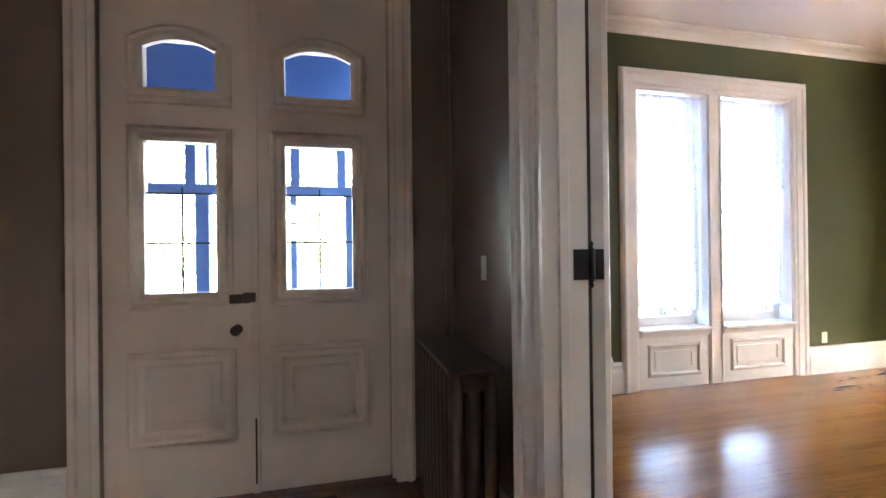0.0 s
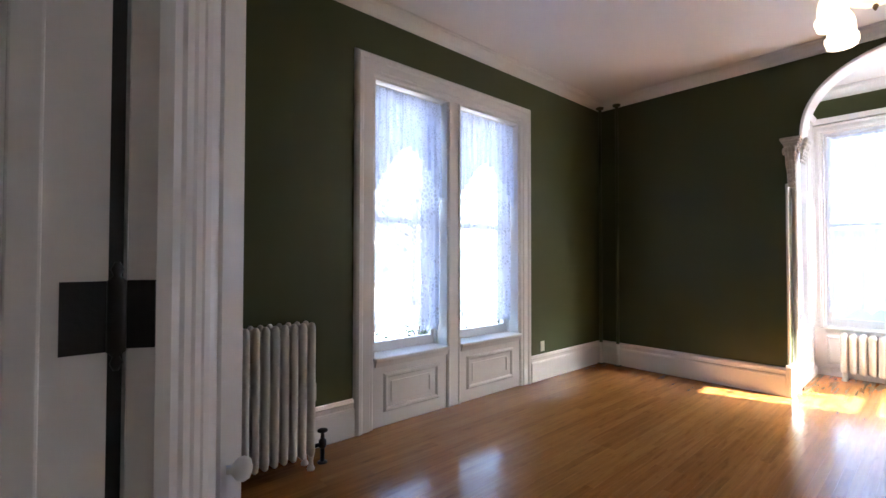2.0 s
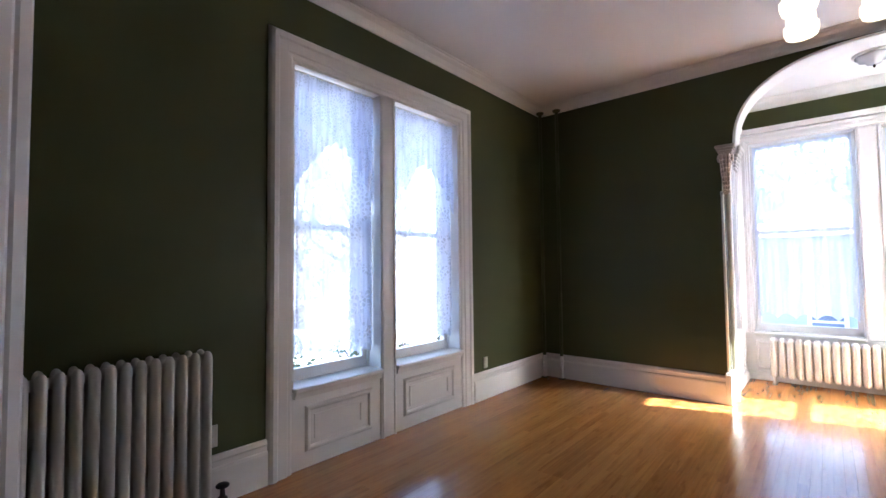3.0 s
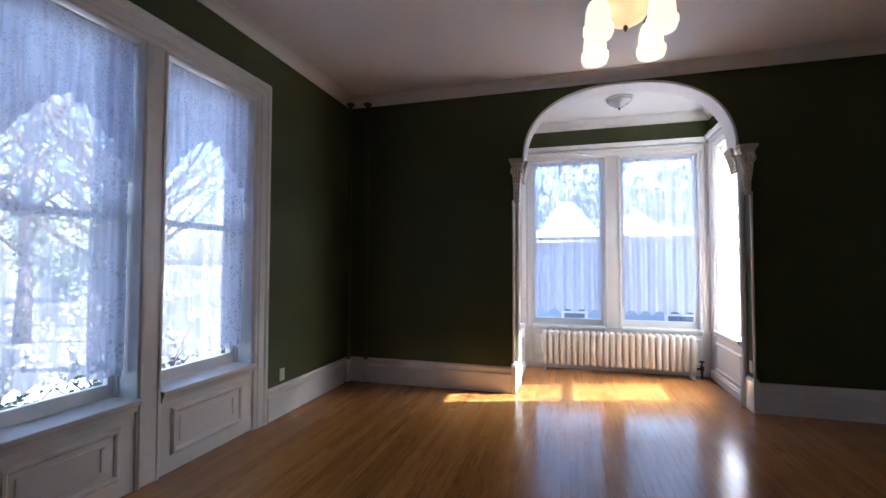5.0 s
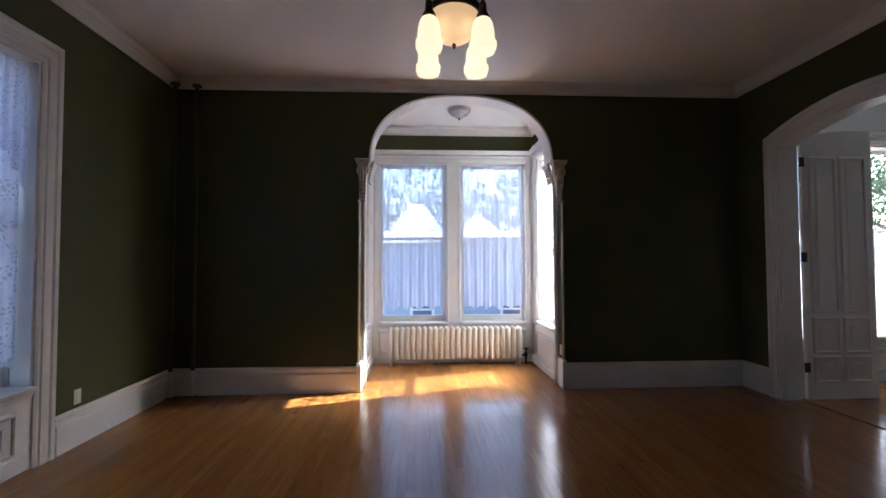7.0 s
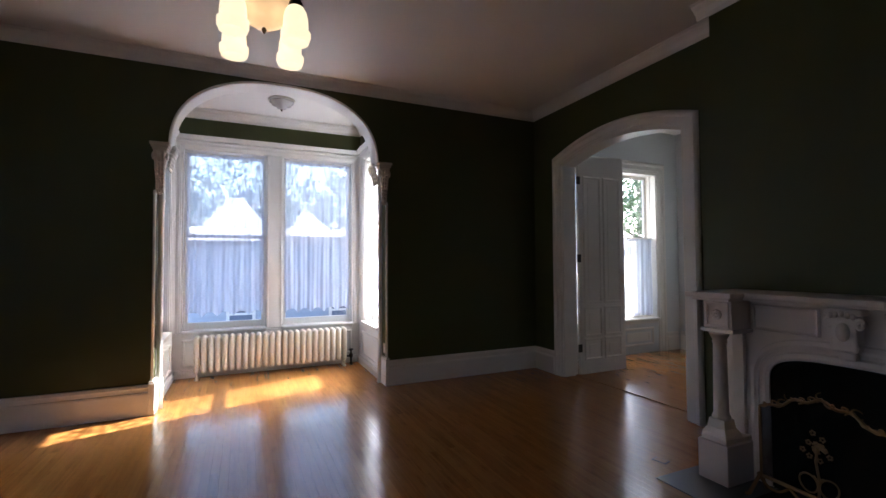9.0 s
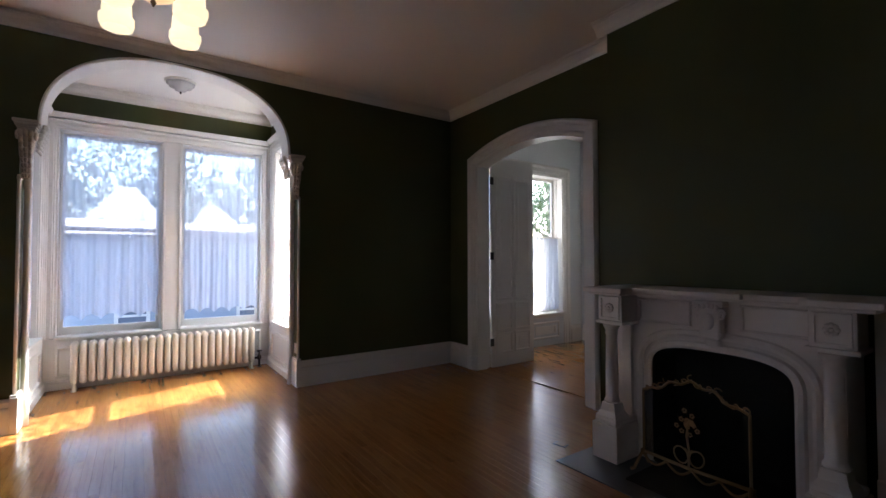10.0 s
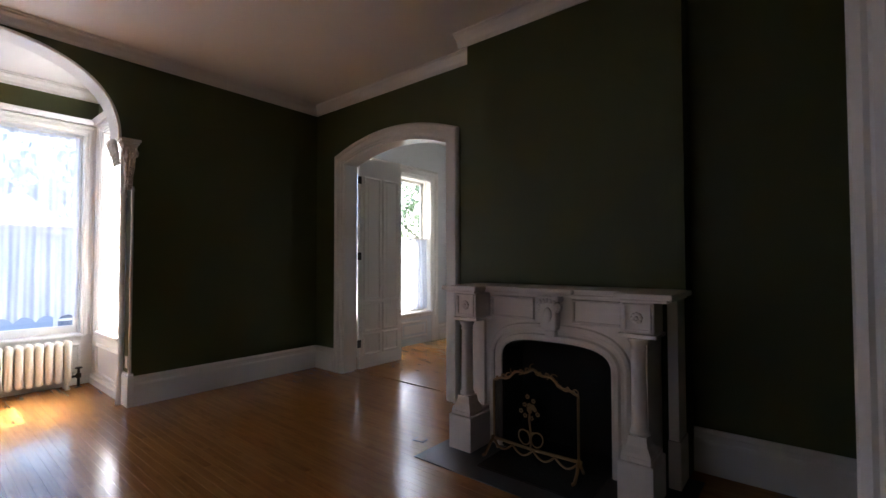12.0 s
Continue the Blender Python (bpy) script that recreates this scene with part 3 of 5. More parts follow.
# white panelling of the bay under its windows
for nm, at, u1, p in (("bay_panel_east", BE_AT, BAY_N - BAY_S, [(0.16, 1.08), (1.32, 2.24)]), ("bay_panel_south", BS_AT, BAY_E - EAST - 0.2, [(0.25, 1.03)]), ("bay_panel_north", BN_AT, BAY_E - EAST - 0.2, [(0.21, 0.99)])):
    wp = thing(nm, "white panelling under the bay window", "panelling", at, kind="structure")
    part("board", boxes((0, u1, -0.02, 0.003, 0.0, 0.555)), WHITE, wp)
    for a, b in p:
        part("panel_moulding", sweep([(a, 0.16), (b, 0.16), (b, 0.44), (a, 0.44)], [(0, -0.018), (0, -0.03), (0.012, -0.038), (0.03, -0.03), (0.035, -0.018)], closed=True, sign=-1), WHITE, wp)
    part("base_moulding", strip([(y - 0.018, z * 0.35) for y, z in BASE], 0.0, u1), WHITE, wp)
    part("side_board", boxes(*[(x0, x1, -0.02, 0.003, 0.556, 3.16) for x0, x1 in ((0, p[0][0] - 0.14), (p[-1][1] + 0.14, u1)) if x1 > x0 + 0.01] or [(0, 0.01, -0.02, 0.003, 0.556, 0.6)]), WHITE, wp)

R2_AT = pose(R2_E, SOUTH - 0.203, 0, 0, 0, FACE_E)
R2L = [(0.36, 1.2), (1.37, 2.21)]
window("window_5", "white double sash window of the next room with panels below", R2_AT, R2L, 0.54, 2.83, True, depth=0.14, case=0.17, meeting=1.80)
for a, b in R2L:
    curtain("white cafe curtain over the lower half of the window", R2_AT, curtain_mesh(a + 0.03, b - 0.02, 0.07, 1.80, 0.58, 0.016, 7, 0.0, 1), SHEER, a, b, 0.07, 1.81, "cafe curtains")
skirting(R2_AT, 2.41, 2.66)
skirting(pose(R2_E, R2_S, 0, 0, 0, FACE_S), 0.036, R2_E - R2_W)

# added out of view to light the hall; no window is known here
window("hall_fill_window", "small added sash window, unseen, that lets fill daylight into the hall", pose(HALL_WALL, -3.0, 0, 0, 0, FACE_S), [(1.33, 1.77)], 1.52, 2.38, False, depth=0.04)

# ---- bay arch trim and brackets ----
arch_pts = [(NORTH - ARCH_B, 0.0), (NORTH - ARCH_B, 2.58)] + [(u, bay_top(u)) for u in [NORTH - SPRING_C - SPRING_R * math.cos(math.pi * i / 56) for i in range(57)]] + [(NORTH - ARCH_A, 2.58), (NORTH - ARCH_A, 0.0)]
at_arch = thing("arch_trim", "white painted lining and bead of the wide bay arch", "trim", E_AT, kind="structure")
curve_pts = arch_pts[1:-1]
part("lining", sweep(curve_pts, [(0.002, -0.02), (0.002, 0.22), (-0.016, 0.22), (-0.016, -0.02)]), WHITE, at_arch, smooth=False)
part("bead", sweep(curve_pts, [(-0.016, -0.02), (-0.016, -0.034), (-0.004, -0.042), (0.01, -0.034), (0.012, 0.0), (0.0, 0.0)]), WHITE, at_arch)
for u, s in ((NORTH - ARCH_B, -1), (NORTH - ARCH_A, 1)):
    part("jamb_column", lathe([(0.036, 0.0), (0.036, 0.3), (0.026, 0.32), (0.026, 2.05), (0.034, 2.06), (0.03, 2.1), (0.03, 2.58)], (u - s * 0.03, 0.185, 0.0), 14), WHITE, at_arch, smooth=True)
    part("corner_bead", lathe([(0.013, 0.29), (0.013, 2.1), (0.017, 2.12), (0.013, 2.15)], (u, 0.002, 0.0), 10), WHITE, at_arch, smooth=True)
    part("jamb_plinth", boxes((min(u - s * 0.03, u + s * 0.025), max(u - s * 0.03, u + s * 0.025), -0.042, 0.206, 0.0, 0.3)), WHITE, at_arch, bevel=0.008)
    part("plinth_cap", boxes((min(u - s * 0.022, u + s * 0.025), max(u - s * 0.022, u + s * 0.025), -0.03, 0.204, 0.3, 0.318)), WHITE, at_arch, bevel=0.005)


def bracket(at, s):
    """Carved capital at the spring of the arch: moulded top, scroll towards the opening, acanthus leaves, drop."""
    t = thing("carved_bracket", "carved and painted scroll bracket under the bay arch", "bracket", at, "arch brackets")
    part("abacus", boxes((-0.085, 0.085, -0.12, 0.0, -0.026, 0.0), (-0.075, 0.075, -0.105, 0.0, -0.05, -0.026), (-0.065, 0.065, -0.09, 0.0, -0.07, -0.05)), STONECARVE, t, bevel=0.006)
    bm = bmesh.new()
    for i in range(26):
        k = i / 25
        w = 0.058 * (1 - 0.6 * k)
        d = 0.07 * (1 - k) ** 0.8 + 0.022 + 0.01 * math.sin(k * 16)
        box(bm, -w + s * 0.012 * k, w + s * 0.012 * k, -d, 0.0, -0.07 - 0.40 * (k + 0.04), -0.07 - 0.40 * k)
    part("body", bm, STONECARVE, t, bevel=0.004)
    for x in (-0.058, 0.058):
        part("scroll", tube([(x, -0.065 - 0.032 * (1 - a / 14) * math.cos(a), -0.125 - 0.036 * (1 - a / 14) * math.sin(a)) for a in [i * 0.5 for i in range(27)]], 0.011, 7), STONECARVE, t, smooth=True)
    for i in range(9):
        k = i / 8
        bm = bmesh.new()
        for j in (-1, 0, 1):
            ball(bm, (j * 0.032 * (1 - 0.5 * k), -0.085 * (1 - k) - 0.03 - 0.008 * (j == 0), -0.12 - 0.34 * k), 0.027 * (1 - 0.4 * k), (0.7, 0.6, 1.2), 8)
        part("acanthus_leaf", bm, STONECARVE, t, smooth=True)
    # the side towards the opening: a leafy scroll that carries the foot of the arch
    for y in (0.03, 0.11, 0.18):
        bm = bmesh.new()
        for i in range(7):
            k = i / 6
            ball(bm, (-s * (0.06 + 0.045 * (1 - k) ** 1.5), y, 0.0 - 0.03 - 0.2 * k), 0.034 * (1 - 0.45 * k), (0.8, 0.8, 1.0), 8)
        part("side_leaf", bm, WHITE, t, "white-painted carved leaf", smooth=True)
    return t


bracket(pose(EAST, 0.675, 2.6, 0, 0, FACE_E), 1)
bracket(pose(EAST, 2.905, 2.6, 0, 0, FACE_E), -1)

# ---- arched doorway to the next room ----
d_pts = [(EAST - DR_B, 0.0)] + [(u, door_top(u)) for u in [EAST - DR_B + (DR_B - DR_A) * i / 30 for i in range(31)]] + [(EAST - DR_A, 0.0)]
dr = thing("door_casing", "white moulded casing of the arched doorway", "trim", S_AT, kind="structure")
part("casing", sweep(d_pts, [(o * 1.08, y - 0.002) for o, y in CASE]), WHITE, dr)
part("lining", sweep(d_pts, [(0.003, -0.002), (0.003, 0.205), (-0.014, 0.205), (-0.014, -0.002)]), WHITE, dr)
leaf = thing("door_2", "white panelled door leaf with an arched top, standing open", "door", pose(8.385, SOUTH - 0.228, 0.008, 0, 0, -90), kind="structure")
LW = 0.775
bm = bmesh.new()
for i in range(20):
    a, b = LW * i / 20, LW * (i + 1) / 20
    za, zb = [2.715 + 0.10 * (1 - (1 - u / LW) ** 2) for u in (a, b)]
    v = [bm.verts.new(p) for p in ((a, 0, 0), (a, 0.04, 0), (b, 0, 0), (b, 0.04, 0), (a, 0, za), (a, 0.04, za), (b, 0, zb), (b, 0.04, zb))]
    for f in ((0, 2, 6, 4), (1, 5, 7, 3), (4, 6, 7, 5), (0, 1, 3, 2)):
        bm.faces.new([v[k] for k in f])
    if i in (0, 19):
        bm.faces.new([v[k] for k in ((0, 4, 5, 1) if i == 0 else (2, 3, 7, 6))])
bmesh.ops.remove_doubles(bm, verts=bm.verts, dist=0.0001)
part("leaf_board", bm, WHITE, leaf)
PM = [(0, 0.002), (0, -0.008), (0.01, -0.016), (0.024, -0.012), (0.032, 0.002)]
for x0, x1 in ((0.10, 0.34), (0.435, 0.675)):
    for z0, z1 in ((0.2, 0.42), (0.5, 0.82), (0.92, 2.5)):
        part("panel_moulding", sweep([(x0, z0), (x1, z0), (x1, z1), (x0, z1)], PM, closed=True, sign=-1), WHITE, leaf)
        part("panel_field", boxes((x0 + 0.05, x1 - 0.05, -0.006, 0.002, z0 + 0.05, z1 - 0.05)), WHITE, leaf, bevel=0.003)
for z in (0.28, 1.42, 2.42):
    part("hinge", boxes((-0.03, 0.03, -0.006, 0.0, z, z + 0.1)), BLACK, leaf, "dark iron hinge")

# ---- hall doorway: casing, jamb, two open leaves ----
hd = thing("doorway_trim", "white fluted casing and jamb of the hall doorway", "trim", pose(0, 0, 0), kind="structure")
FLUTE = [(0.0, 0.0)]
for o0, o1, y0, rise in ((0.0, 0.03, 0.012, 0.010), (0.03, 0.062, 0.018, 0.012), (0.062, 0.138, 0.022, 0.009), (0.138, 0.165, 0.024, 0.012), (0.165, 0.2, 0.022, 0.022)):
    FLUTE += [(o0 + (o1 - o0) * (0.04 + 0.92 * i / 7), -y0 - rise * math.sin(math.pi * i / 7)) for i in range(8)]
FLUTE.append((0.2, 0.0))
for nm, at, u0, u1 in (("hall_casing", pose(HALL_WALL, 5.0, 0, 0, 0, FACE_E), 5.0 - DOOR_N, 5.0 - DOOR_S), ("room_casing", pose(WEST, -5.0, 0, 0, 0, FACE_W), DOOR_S + 5.0, DOOR_N + 5.0)):
    ob = part(nm, sweep([(u0, 0.008), (u0, DOOR_H), (u1, DOOR_H), (u1, 0.008)], FLUTE if nm == "hall_casing" else [(o * 0.7, y * 0.6) for o, y in FLUTE]), WHITE, hd)
    ob.matrix_local = at
part("jamb", boxes((HALL_WALL - 0.012, WEST - 0.012, DOOR_N - 0.022, DOOR_N + 0.004, 0.008, DOOR_H), (HALL_WALL - 0.012, WEST - 0.012, DOOR_S - 0.004, DOOR_S + 0.022, 0.008, DOOR_H), (HALL_WALL - 0.012, WEST - 0.012, DOOR_S, DOOR_N, DOOR_H - 0.022, DOOR_H + 0.004)), WHITE, hd)
part("door_stop", boxes((HALL_WALL + 0.05, HALL_WALL + 0.09, DOOR_N - 0.036, DOOR_N - 0.02, 0.008, DOOR_H), (HALL_WALL + 0.05, HALL_WALL + 0.09, DOOR_S + 0.02, DOOR_S + 0.036, 0.008, DOOR_H)), WHITE, hd, bevel=0.004)


def room_door(name, y, turn, s):
    """One leaf of the hall doorway's pair, hinged at the jamb and swung back into the room."""
    d = thing(name, "white panelled door leaf swung back against the room's wall", "door", pose(WEST + 0.012, y, 0.012, 0, 0, turn), "leaves of the hall doorway", "structure")
    w, h = 0.655, DOOR_H - 0.03
    y0, y1 = (-0.048, 0.0) if s > 0 else (0.0, 0.048)
    part("leaf_board", boxes((0, w, y0, y1, 0, h)), WHITE, d, bevel=0.004)
    for face, k in ((y0, 1), (y1, -1)):
        for m in (0.05, 0.12, 0.19, 0.255):
            part("panel_moulding", sweep([(m, m + 0.1), (w - m, m + 0.1), (w - m, h - m), (m, h - m)], [(o * 1.6, face + yy * k * 1.3) for o, yy in PM], closed=True, sign=-1), WHITE, d)
    kn = lathe([(0.012, 0.0), (0.012, 0.03), (0.028, 0.045), (0.032, 0.06), (0.024, 0.075), (0.008, 0.08)], seg=14)
    kb = part("knob", kn, PLATE, d, "white porcelain knob", smooth=True)
    kb.matrix_local = pose(w - (0.22 if s > 0 else 0.06), y0 if s > 0 else y1, 0.83, 90 if s > 0 else -90)
    for z in (0.25, 1.235, 2.3):
        part("hinge", boxes((-0.004, 0.0, y0 + 0.004, y1 - 0.004, z, z + 0.11)), BLACK, d, "black iron hinge")
    return d


# black strip painted in place of the shade between jamb and leaf
part("gap_shade_strip", boxes((WEST - 0.0115, WEST + 0.008, DOOR_N - 0.012, DOOR_N - 0.004, 0.008, DOOR_H - 0.03)), BLACK, hd, "black strip standing in for the shade in the hinge gap")
room_door("door_3", DOOR_N - 0.004, 63, 1)
room_door("door_3", DOOR_S + 0.004, -68, -1)
for y, k in ((DOOR_N - 0.022, -1), (DOOR_S + 0.022, 1)):
    for z in (0.262, 1.247, 2.312):
        hg = part("hinge", boxes((3.43, 3.486, min(y, y + k * 0.003), max(y, y + k * 0.003), z, z + 0.11)), BLACK, hd, "black iron hinge leaf")
        part("pin", lathe([(0.004, -0.03), (0.009, -0.018), (0.005, -0.008), (0.013, 0.0), (0.013, 0.11), (0.005, 0.118), (0.009, 0.128), (0.004, 0.14)], (3.499, y + k * 0.004, z), 10), BLACK, hd, "black iron hinge pin", smooth=True)

# ---- entrance door ----
ed = thing("door_1", "cream double entrance door with arched upper lights and leaded lower lights", "door", pose(0, HALL_DOOR, 0.02), kind="structure")
part("casing", sweep([(1.42, -0.02), (1.42, 2.86), (2.92, 2.86), (2.92, -0.02)], [(o * 0.92, y) for o, y in CASE]), DOORPAINT, ed)


for x0, x1, la, lb in ((1.425, 2.165, 1.625, 1.975), (2.175, 2.915, 2.335, 2.705)):
    lf = part("leaf", boxes((x0, la, 0.03, 0.075, 0, 2.84), (lb, x1, 0.03, 0.075, 0, 2.84), (la, lb, 0.03, 0.075, 0, 1.125), (la, lb, 0.03, 0.075, 1.94, 2.225), (la, lb, 0.03, 0.075, 2.49, 2.84)), DOORPAINT, ed)
    bm = bmesh.new()
    mid, hw = (la + lb) / 2, (lb - la) / 2
    for i in range(16):
        a, b = la + (lb - la) * i / 16, la + (lb - la) * (i + 1) / 16
        z = [2.44 + 0.05 * (1 - ((u - mid) / hw) ** 2) for u in (a, b)]
        v = [bm.verts.new(p) for p in ((a, 0.035, z[0]), (a, 0.049, z[0]), (b, 0.035, z[1]), (b, 0.049, z[1]), (a, 0.035, 2.495), (a, 0.049, 2.495), (b, 0.035, 2.495), (b, 0.049, 2.495))]
        for f in ((0, 1, 3, 2), (0, 2, 6, 4), (1, 5, 7, 3)):
            bm.faces.new([v[k] for k in f])
    part("light_head", bm, DOORPAINT, lf)
    arc = [(lb + 0.0, 2.225)] + [(lb - (lb - la) * i / 16, 2.44 + 0.05 * (1 - ((lb - (lb - la) * i / 16 - mid) / hw) ** 2)) for i in range(17)] + [(la, 2.225)]
    LM = [(0.0, 0.032), (0.0, 0.02), (0.02, 0.005), (0.045, 0.008), (0.06, 0.0), (0.078, 0.012), (0.085, 0.032)]
    part("light_moulding", sweep(arc, LM, closed=True, sign=-1), DOORPAINT, lf)
    part("light_moulding", sweep([(la, 1.125), (lb, 1.125), (lb, 1.94), (la, 1.94)], LM, closed=True, sign=-1), DOORPAINT, lf)
    part("panel_moulding", sweep([(la - 0.01, 0.39), (lb + 0.01, 0.39), (lb + 0.01, 0.73), (la - 0.01, 0.73)], LM, closed=True, sign=-1), DOORPAINT, lf)
    part("panel_field", boxes((la + 0.03, lb - 0.03, 0.018, 0.031, 0.43, 0.69)), DOORPAINT, lf, bevel=0.006)
    for z0, z1 in ((1.12, 1.945), (2.22, 2.495)):
        g = part("pane", boxes((la - 0.004, lb + 0.004, 0.05, 0.054, z0, z1)), GLASS, lf, "clear door glass")
        g.visible_shadow = False
    part("leading", boxes(*[(la, lb, 0.046, 0.058, z, z + 0.009) for z in (1.39, 1.66)], *[(mid - 0.004, mid + 0.004, 0.046, 0.058, 1.125, 1.7)]), BLACK, lf, "dark leading bars")
part("door_stop", boxes((1.40, 1.45, 0.078, 0.1, 0, 2.86), (2.89, 2.94, 0.078, 0.1, 0, 2.86), (1.45, 2.89, 0.078, 0.1, 2.82, 2.86), (2.14, 2.2, 0.078, 0.095, 0, 2.82)), DOORPAINT, ed)
part("astragal", boxes((2.15, 2.19, 0.012, 0.03, 0, 2.84)), DOORPAINT, ed, bevel=0.006)
part("lock_case", boxes((2.04, 2.145, -0.005, 0.03, 1.06, 1.11), (2.11, 2.175, -0.015, 0.03, 1.065, 1.118)), BRONZE, ed, "dark bronze rim lock", bevel=0.005)
kb = part("knob", lathe([(0.028, 0.0), (0.026, 0.006), (0.011, 0.012), (0.011, 0.03), (0.026, 0.042), (0.029, 0.055), (0.02, 0.066), (0.006, 0.07)], seg=16), BRONZE, ed, "dark bronze door knob", smooth=True)
kb.matrix_local = pose(2.075, 0.03, 0.915, 90)
bolt = part("flush_bolt", tube([(2.17, 0.006, 0.06), (2.17, 0.006, 0.42)], 0.005), BRONZE, ed, "long dark bolt")
solid("door_sill", boxes((1.40, 2.94, HALL_DOOR - 0.03, HALL_DOOR + 0.15, 0.0, 0.02)), REDWOOD, "dark wooden sill under the entrance door", "threshold", bevel=0.004)
solid("door_mat", boxes((1.75, 2.6, 3.35, 3.87, 0.001, 0.014)), material("dark_mat", (0.03, 0.028, 0.03), 0.9, bump=0.8, fine=300), "dark doormat before the entrance door", "mat", kind="structure", bevel=0.004)

# ---- enclosed porch behind the entrance door ----
PY = 6.0
solid("floor_porch", boxes((0.25, HALL_WALL, HALL_DOOR + 0.163, PY + 0.1, -0.15, -0.02)), material("grey_porch_boards", (0.35, 0.36, 0.38), 0.6), "grey porch floor", "floor")
solid("ceiling_porch", boxes((0.25, HALL_WALL, HALL_DOOR + 0.163, PY + 0.1, 3.45, 3.49)), BLUE, "blue painted porch ceiling", "ceiling")
pw = thing("porch_screen", "blue painted porch front with glazed lights", "porch", pose(0, PY, 0), kind="structure")
part("head_board", boxes((0.3, HALL_WALL, 0, 0.06, 2.42, 3.45)), BLUE, pw)
part("rail", boxes((0.3, HALL_WALL, -0.02, 0.06, 1.92, 2.02)), BLUE, pw, bevel=0.01)
part("sill_rail", boxes((0.3, HALL_WALL, -0.02, 0.06, 0.0, 0.55)), BLUE, pw, bevel=0.01)
for x, w, z0, z1 in ((0.55, 0.1, 0.55, 1.92), (0.84, 0.06, 2.02, 2.42), (1.27, 0.09, 2.02, 2.42), (1.37, 0.12, 0.55, 1.92), (1.42, 0.03, 2.02, 2.42), (2.2, 0.06, 0.55, 1.92), (2.22, 0.09, 2.02, 2.42), (2.67, 0.09, 2.02, 2.42), (2.74, 0.07, 0.55, 1.92), (3.2, 0.1, 0.55, 2.42)):
    part("post", boxes((x - w / 2, x + w / 2, -0.01, 0.05, z0, z1)), BLUE, pw, bevel=0.006)

# ---- radiators ----
def radiator(label, at, n, pitch, height, depth, mat, columns=2, group="radiators", valve_at=1, fat=0.37):
    """Cast-iron column radiator along x, its front towards -y; each section a part on one shared mesh."""
    r = thing("radiator", label, "radiator", at, group)
    bm = bmesh.new()
    rx = pitch * fat
    ys = [-depth / 2 + depth * (i + 0.5) / columns for i in range(columns)]
    ry = depth / columns * 0.40
    for y in ys:
        rings = []
        prof = [(0.35, 0.085), (0.75, 0.095), (1.0, 0.12), (1.0, height - 0.05), (0.92, height - 0.025), (0.7, height - 0.008), (0.35, height)]
        for k, z in prof:
            rings.append([bm.verts.new((rx * k * math.cos(a), y + ry * k * math.sin(a), z)) for a in [2 * math.pi * i / 12 for i in range(12)]])
        for p, q in zip(rings, rings[1:]):
            for i in range(12):
                bm.faces.new((p[i], p[(i + 1) % 12], q[(i + 1) % 12], q[i]))
        bm.faces.new(rings[0][::-1])
        bm.faces.new(rings[-1])
    for z0, z1 in ((0.095, 0.15), (height - 0.075, height - 0.02)):
        box(bm, -rx * 0.8, rx * 0.8, ys[0] - ry * 0.4, ys[-1] + ry * 0.4, z0, z1)
    for z in (0.125, height - 0.05):
        tube([(-pitch / 2, 0, z), (pitch / 2, 0, z)], 0.024, 10, bm)
    me = mesh_of("section", bm, mat, True)
    for i in range(n):
        o = new("section", me)
        o.parent = r
        o.location = ((i - (n - 1) / 2) * pitch, 0, 0)
    for sx in (-1, 1):
        for y in (ys[0], ys[-1]):
            part("foot", lathe([(0.024, 0.0), (0.026, 0.01), (0.016, 0.03), (0.014, 0.06), (0.022, 0.1)], (sx * (n - 1) / 2 * pitch, y, 0), 10), mat, r, smooth=True)
    x = valve_at * ((n - 1) / 2 * pitch + 0.03)
    s = valve_at
    part("supply_pipe", tube([(x, 0, 0.125), (x + s * 0.07, 0, 0.125), (x + s * 0.075, 0, 0.11), (x + s * 0.075, 0, 0.0)], 0.014), BLACK, r, smooth=True)
    vb = part("valve", lathe([(0.02, -0.02), (0.026, -0.01), (0.026, 0.03), (0.014, 0.04), (0.012, 0.085), (0.008, 0.09)], (x + s * 0.075, 0, 0.12), 12), BRONZE, r, "worn bronze valve", smooth=True)
    part("hand_wheel", lathe([(0.012, 0.0), (0.034, 0.004), (0.036, 0.012), (0.03, 0.018), (0.01, 0.02)], (x + s * 0.075, 0, 0.205), 14), BLACK, vb, "black hand wheel", smooth=True)
    part("floor_collar", lathe([(0.034, 0.0), (0.032, 0.006), (0.018, 0.01)], (x + s * 0.075, 0, 0.0), 14), BRONZE, r, smooth=True)
    return r


radiator("tall silver-painted column radiator beside the window", pose(4.745 - 0.42, 4.73, 0), 14, 0.06, 0.965, 0.19, RADPAINT)
radiator("long low cream column radiator under the bay window", pose(10.255, 1.775, 0, 0, 0, FACE_E), 24, 0.0787, 0.535, 0.2, RADWHITE, valve_at=1, fat=0.45)
radiator("brown-painted radiator against the hall wall", pose(3.13, 3.32, 0, 0, 0, FACE_E), 9, 0.075, 0.88, 0.22, RADBROWN, 3)
solid("radiator_top_board", boxes((3.02, 3.25, 2.975, 3.665, 0.882, 0.9)), RADBROWN, "brown board on top of the hall radiator", "shelf", kind="structure", bevel=0.005)


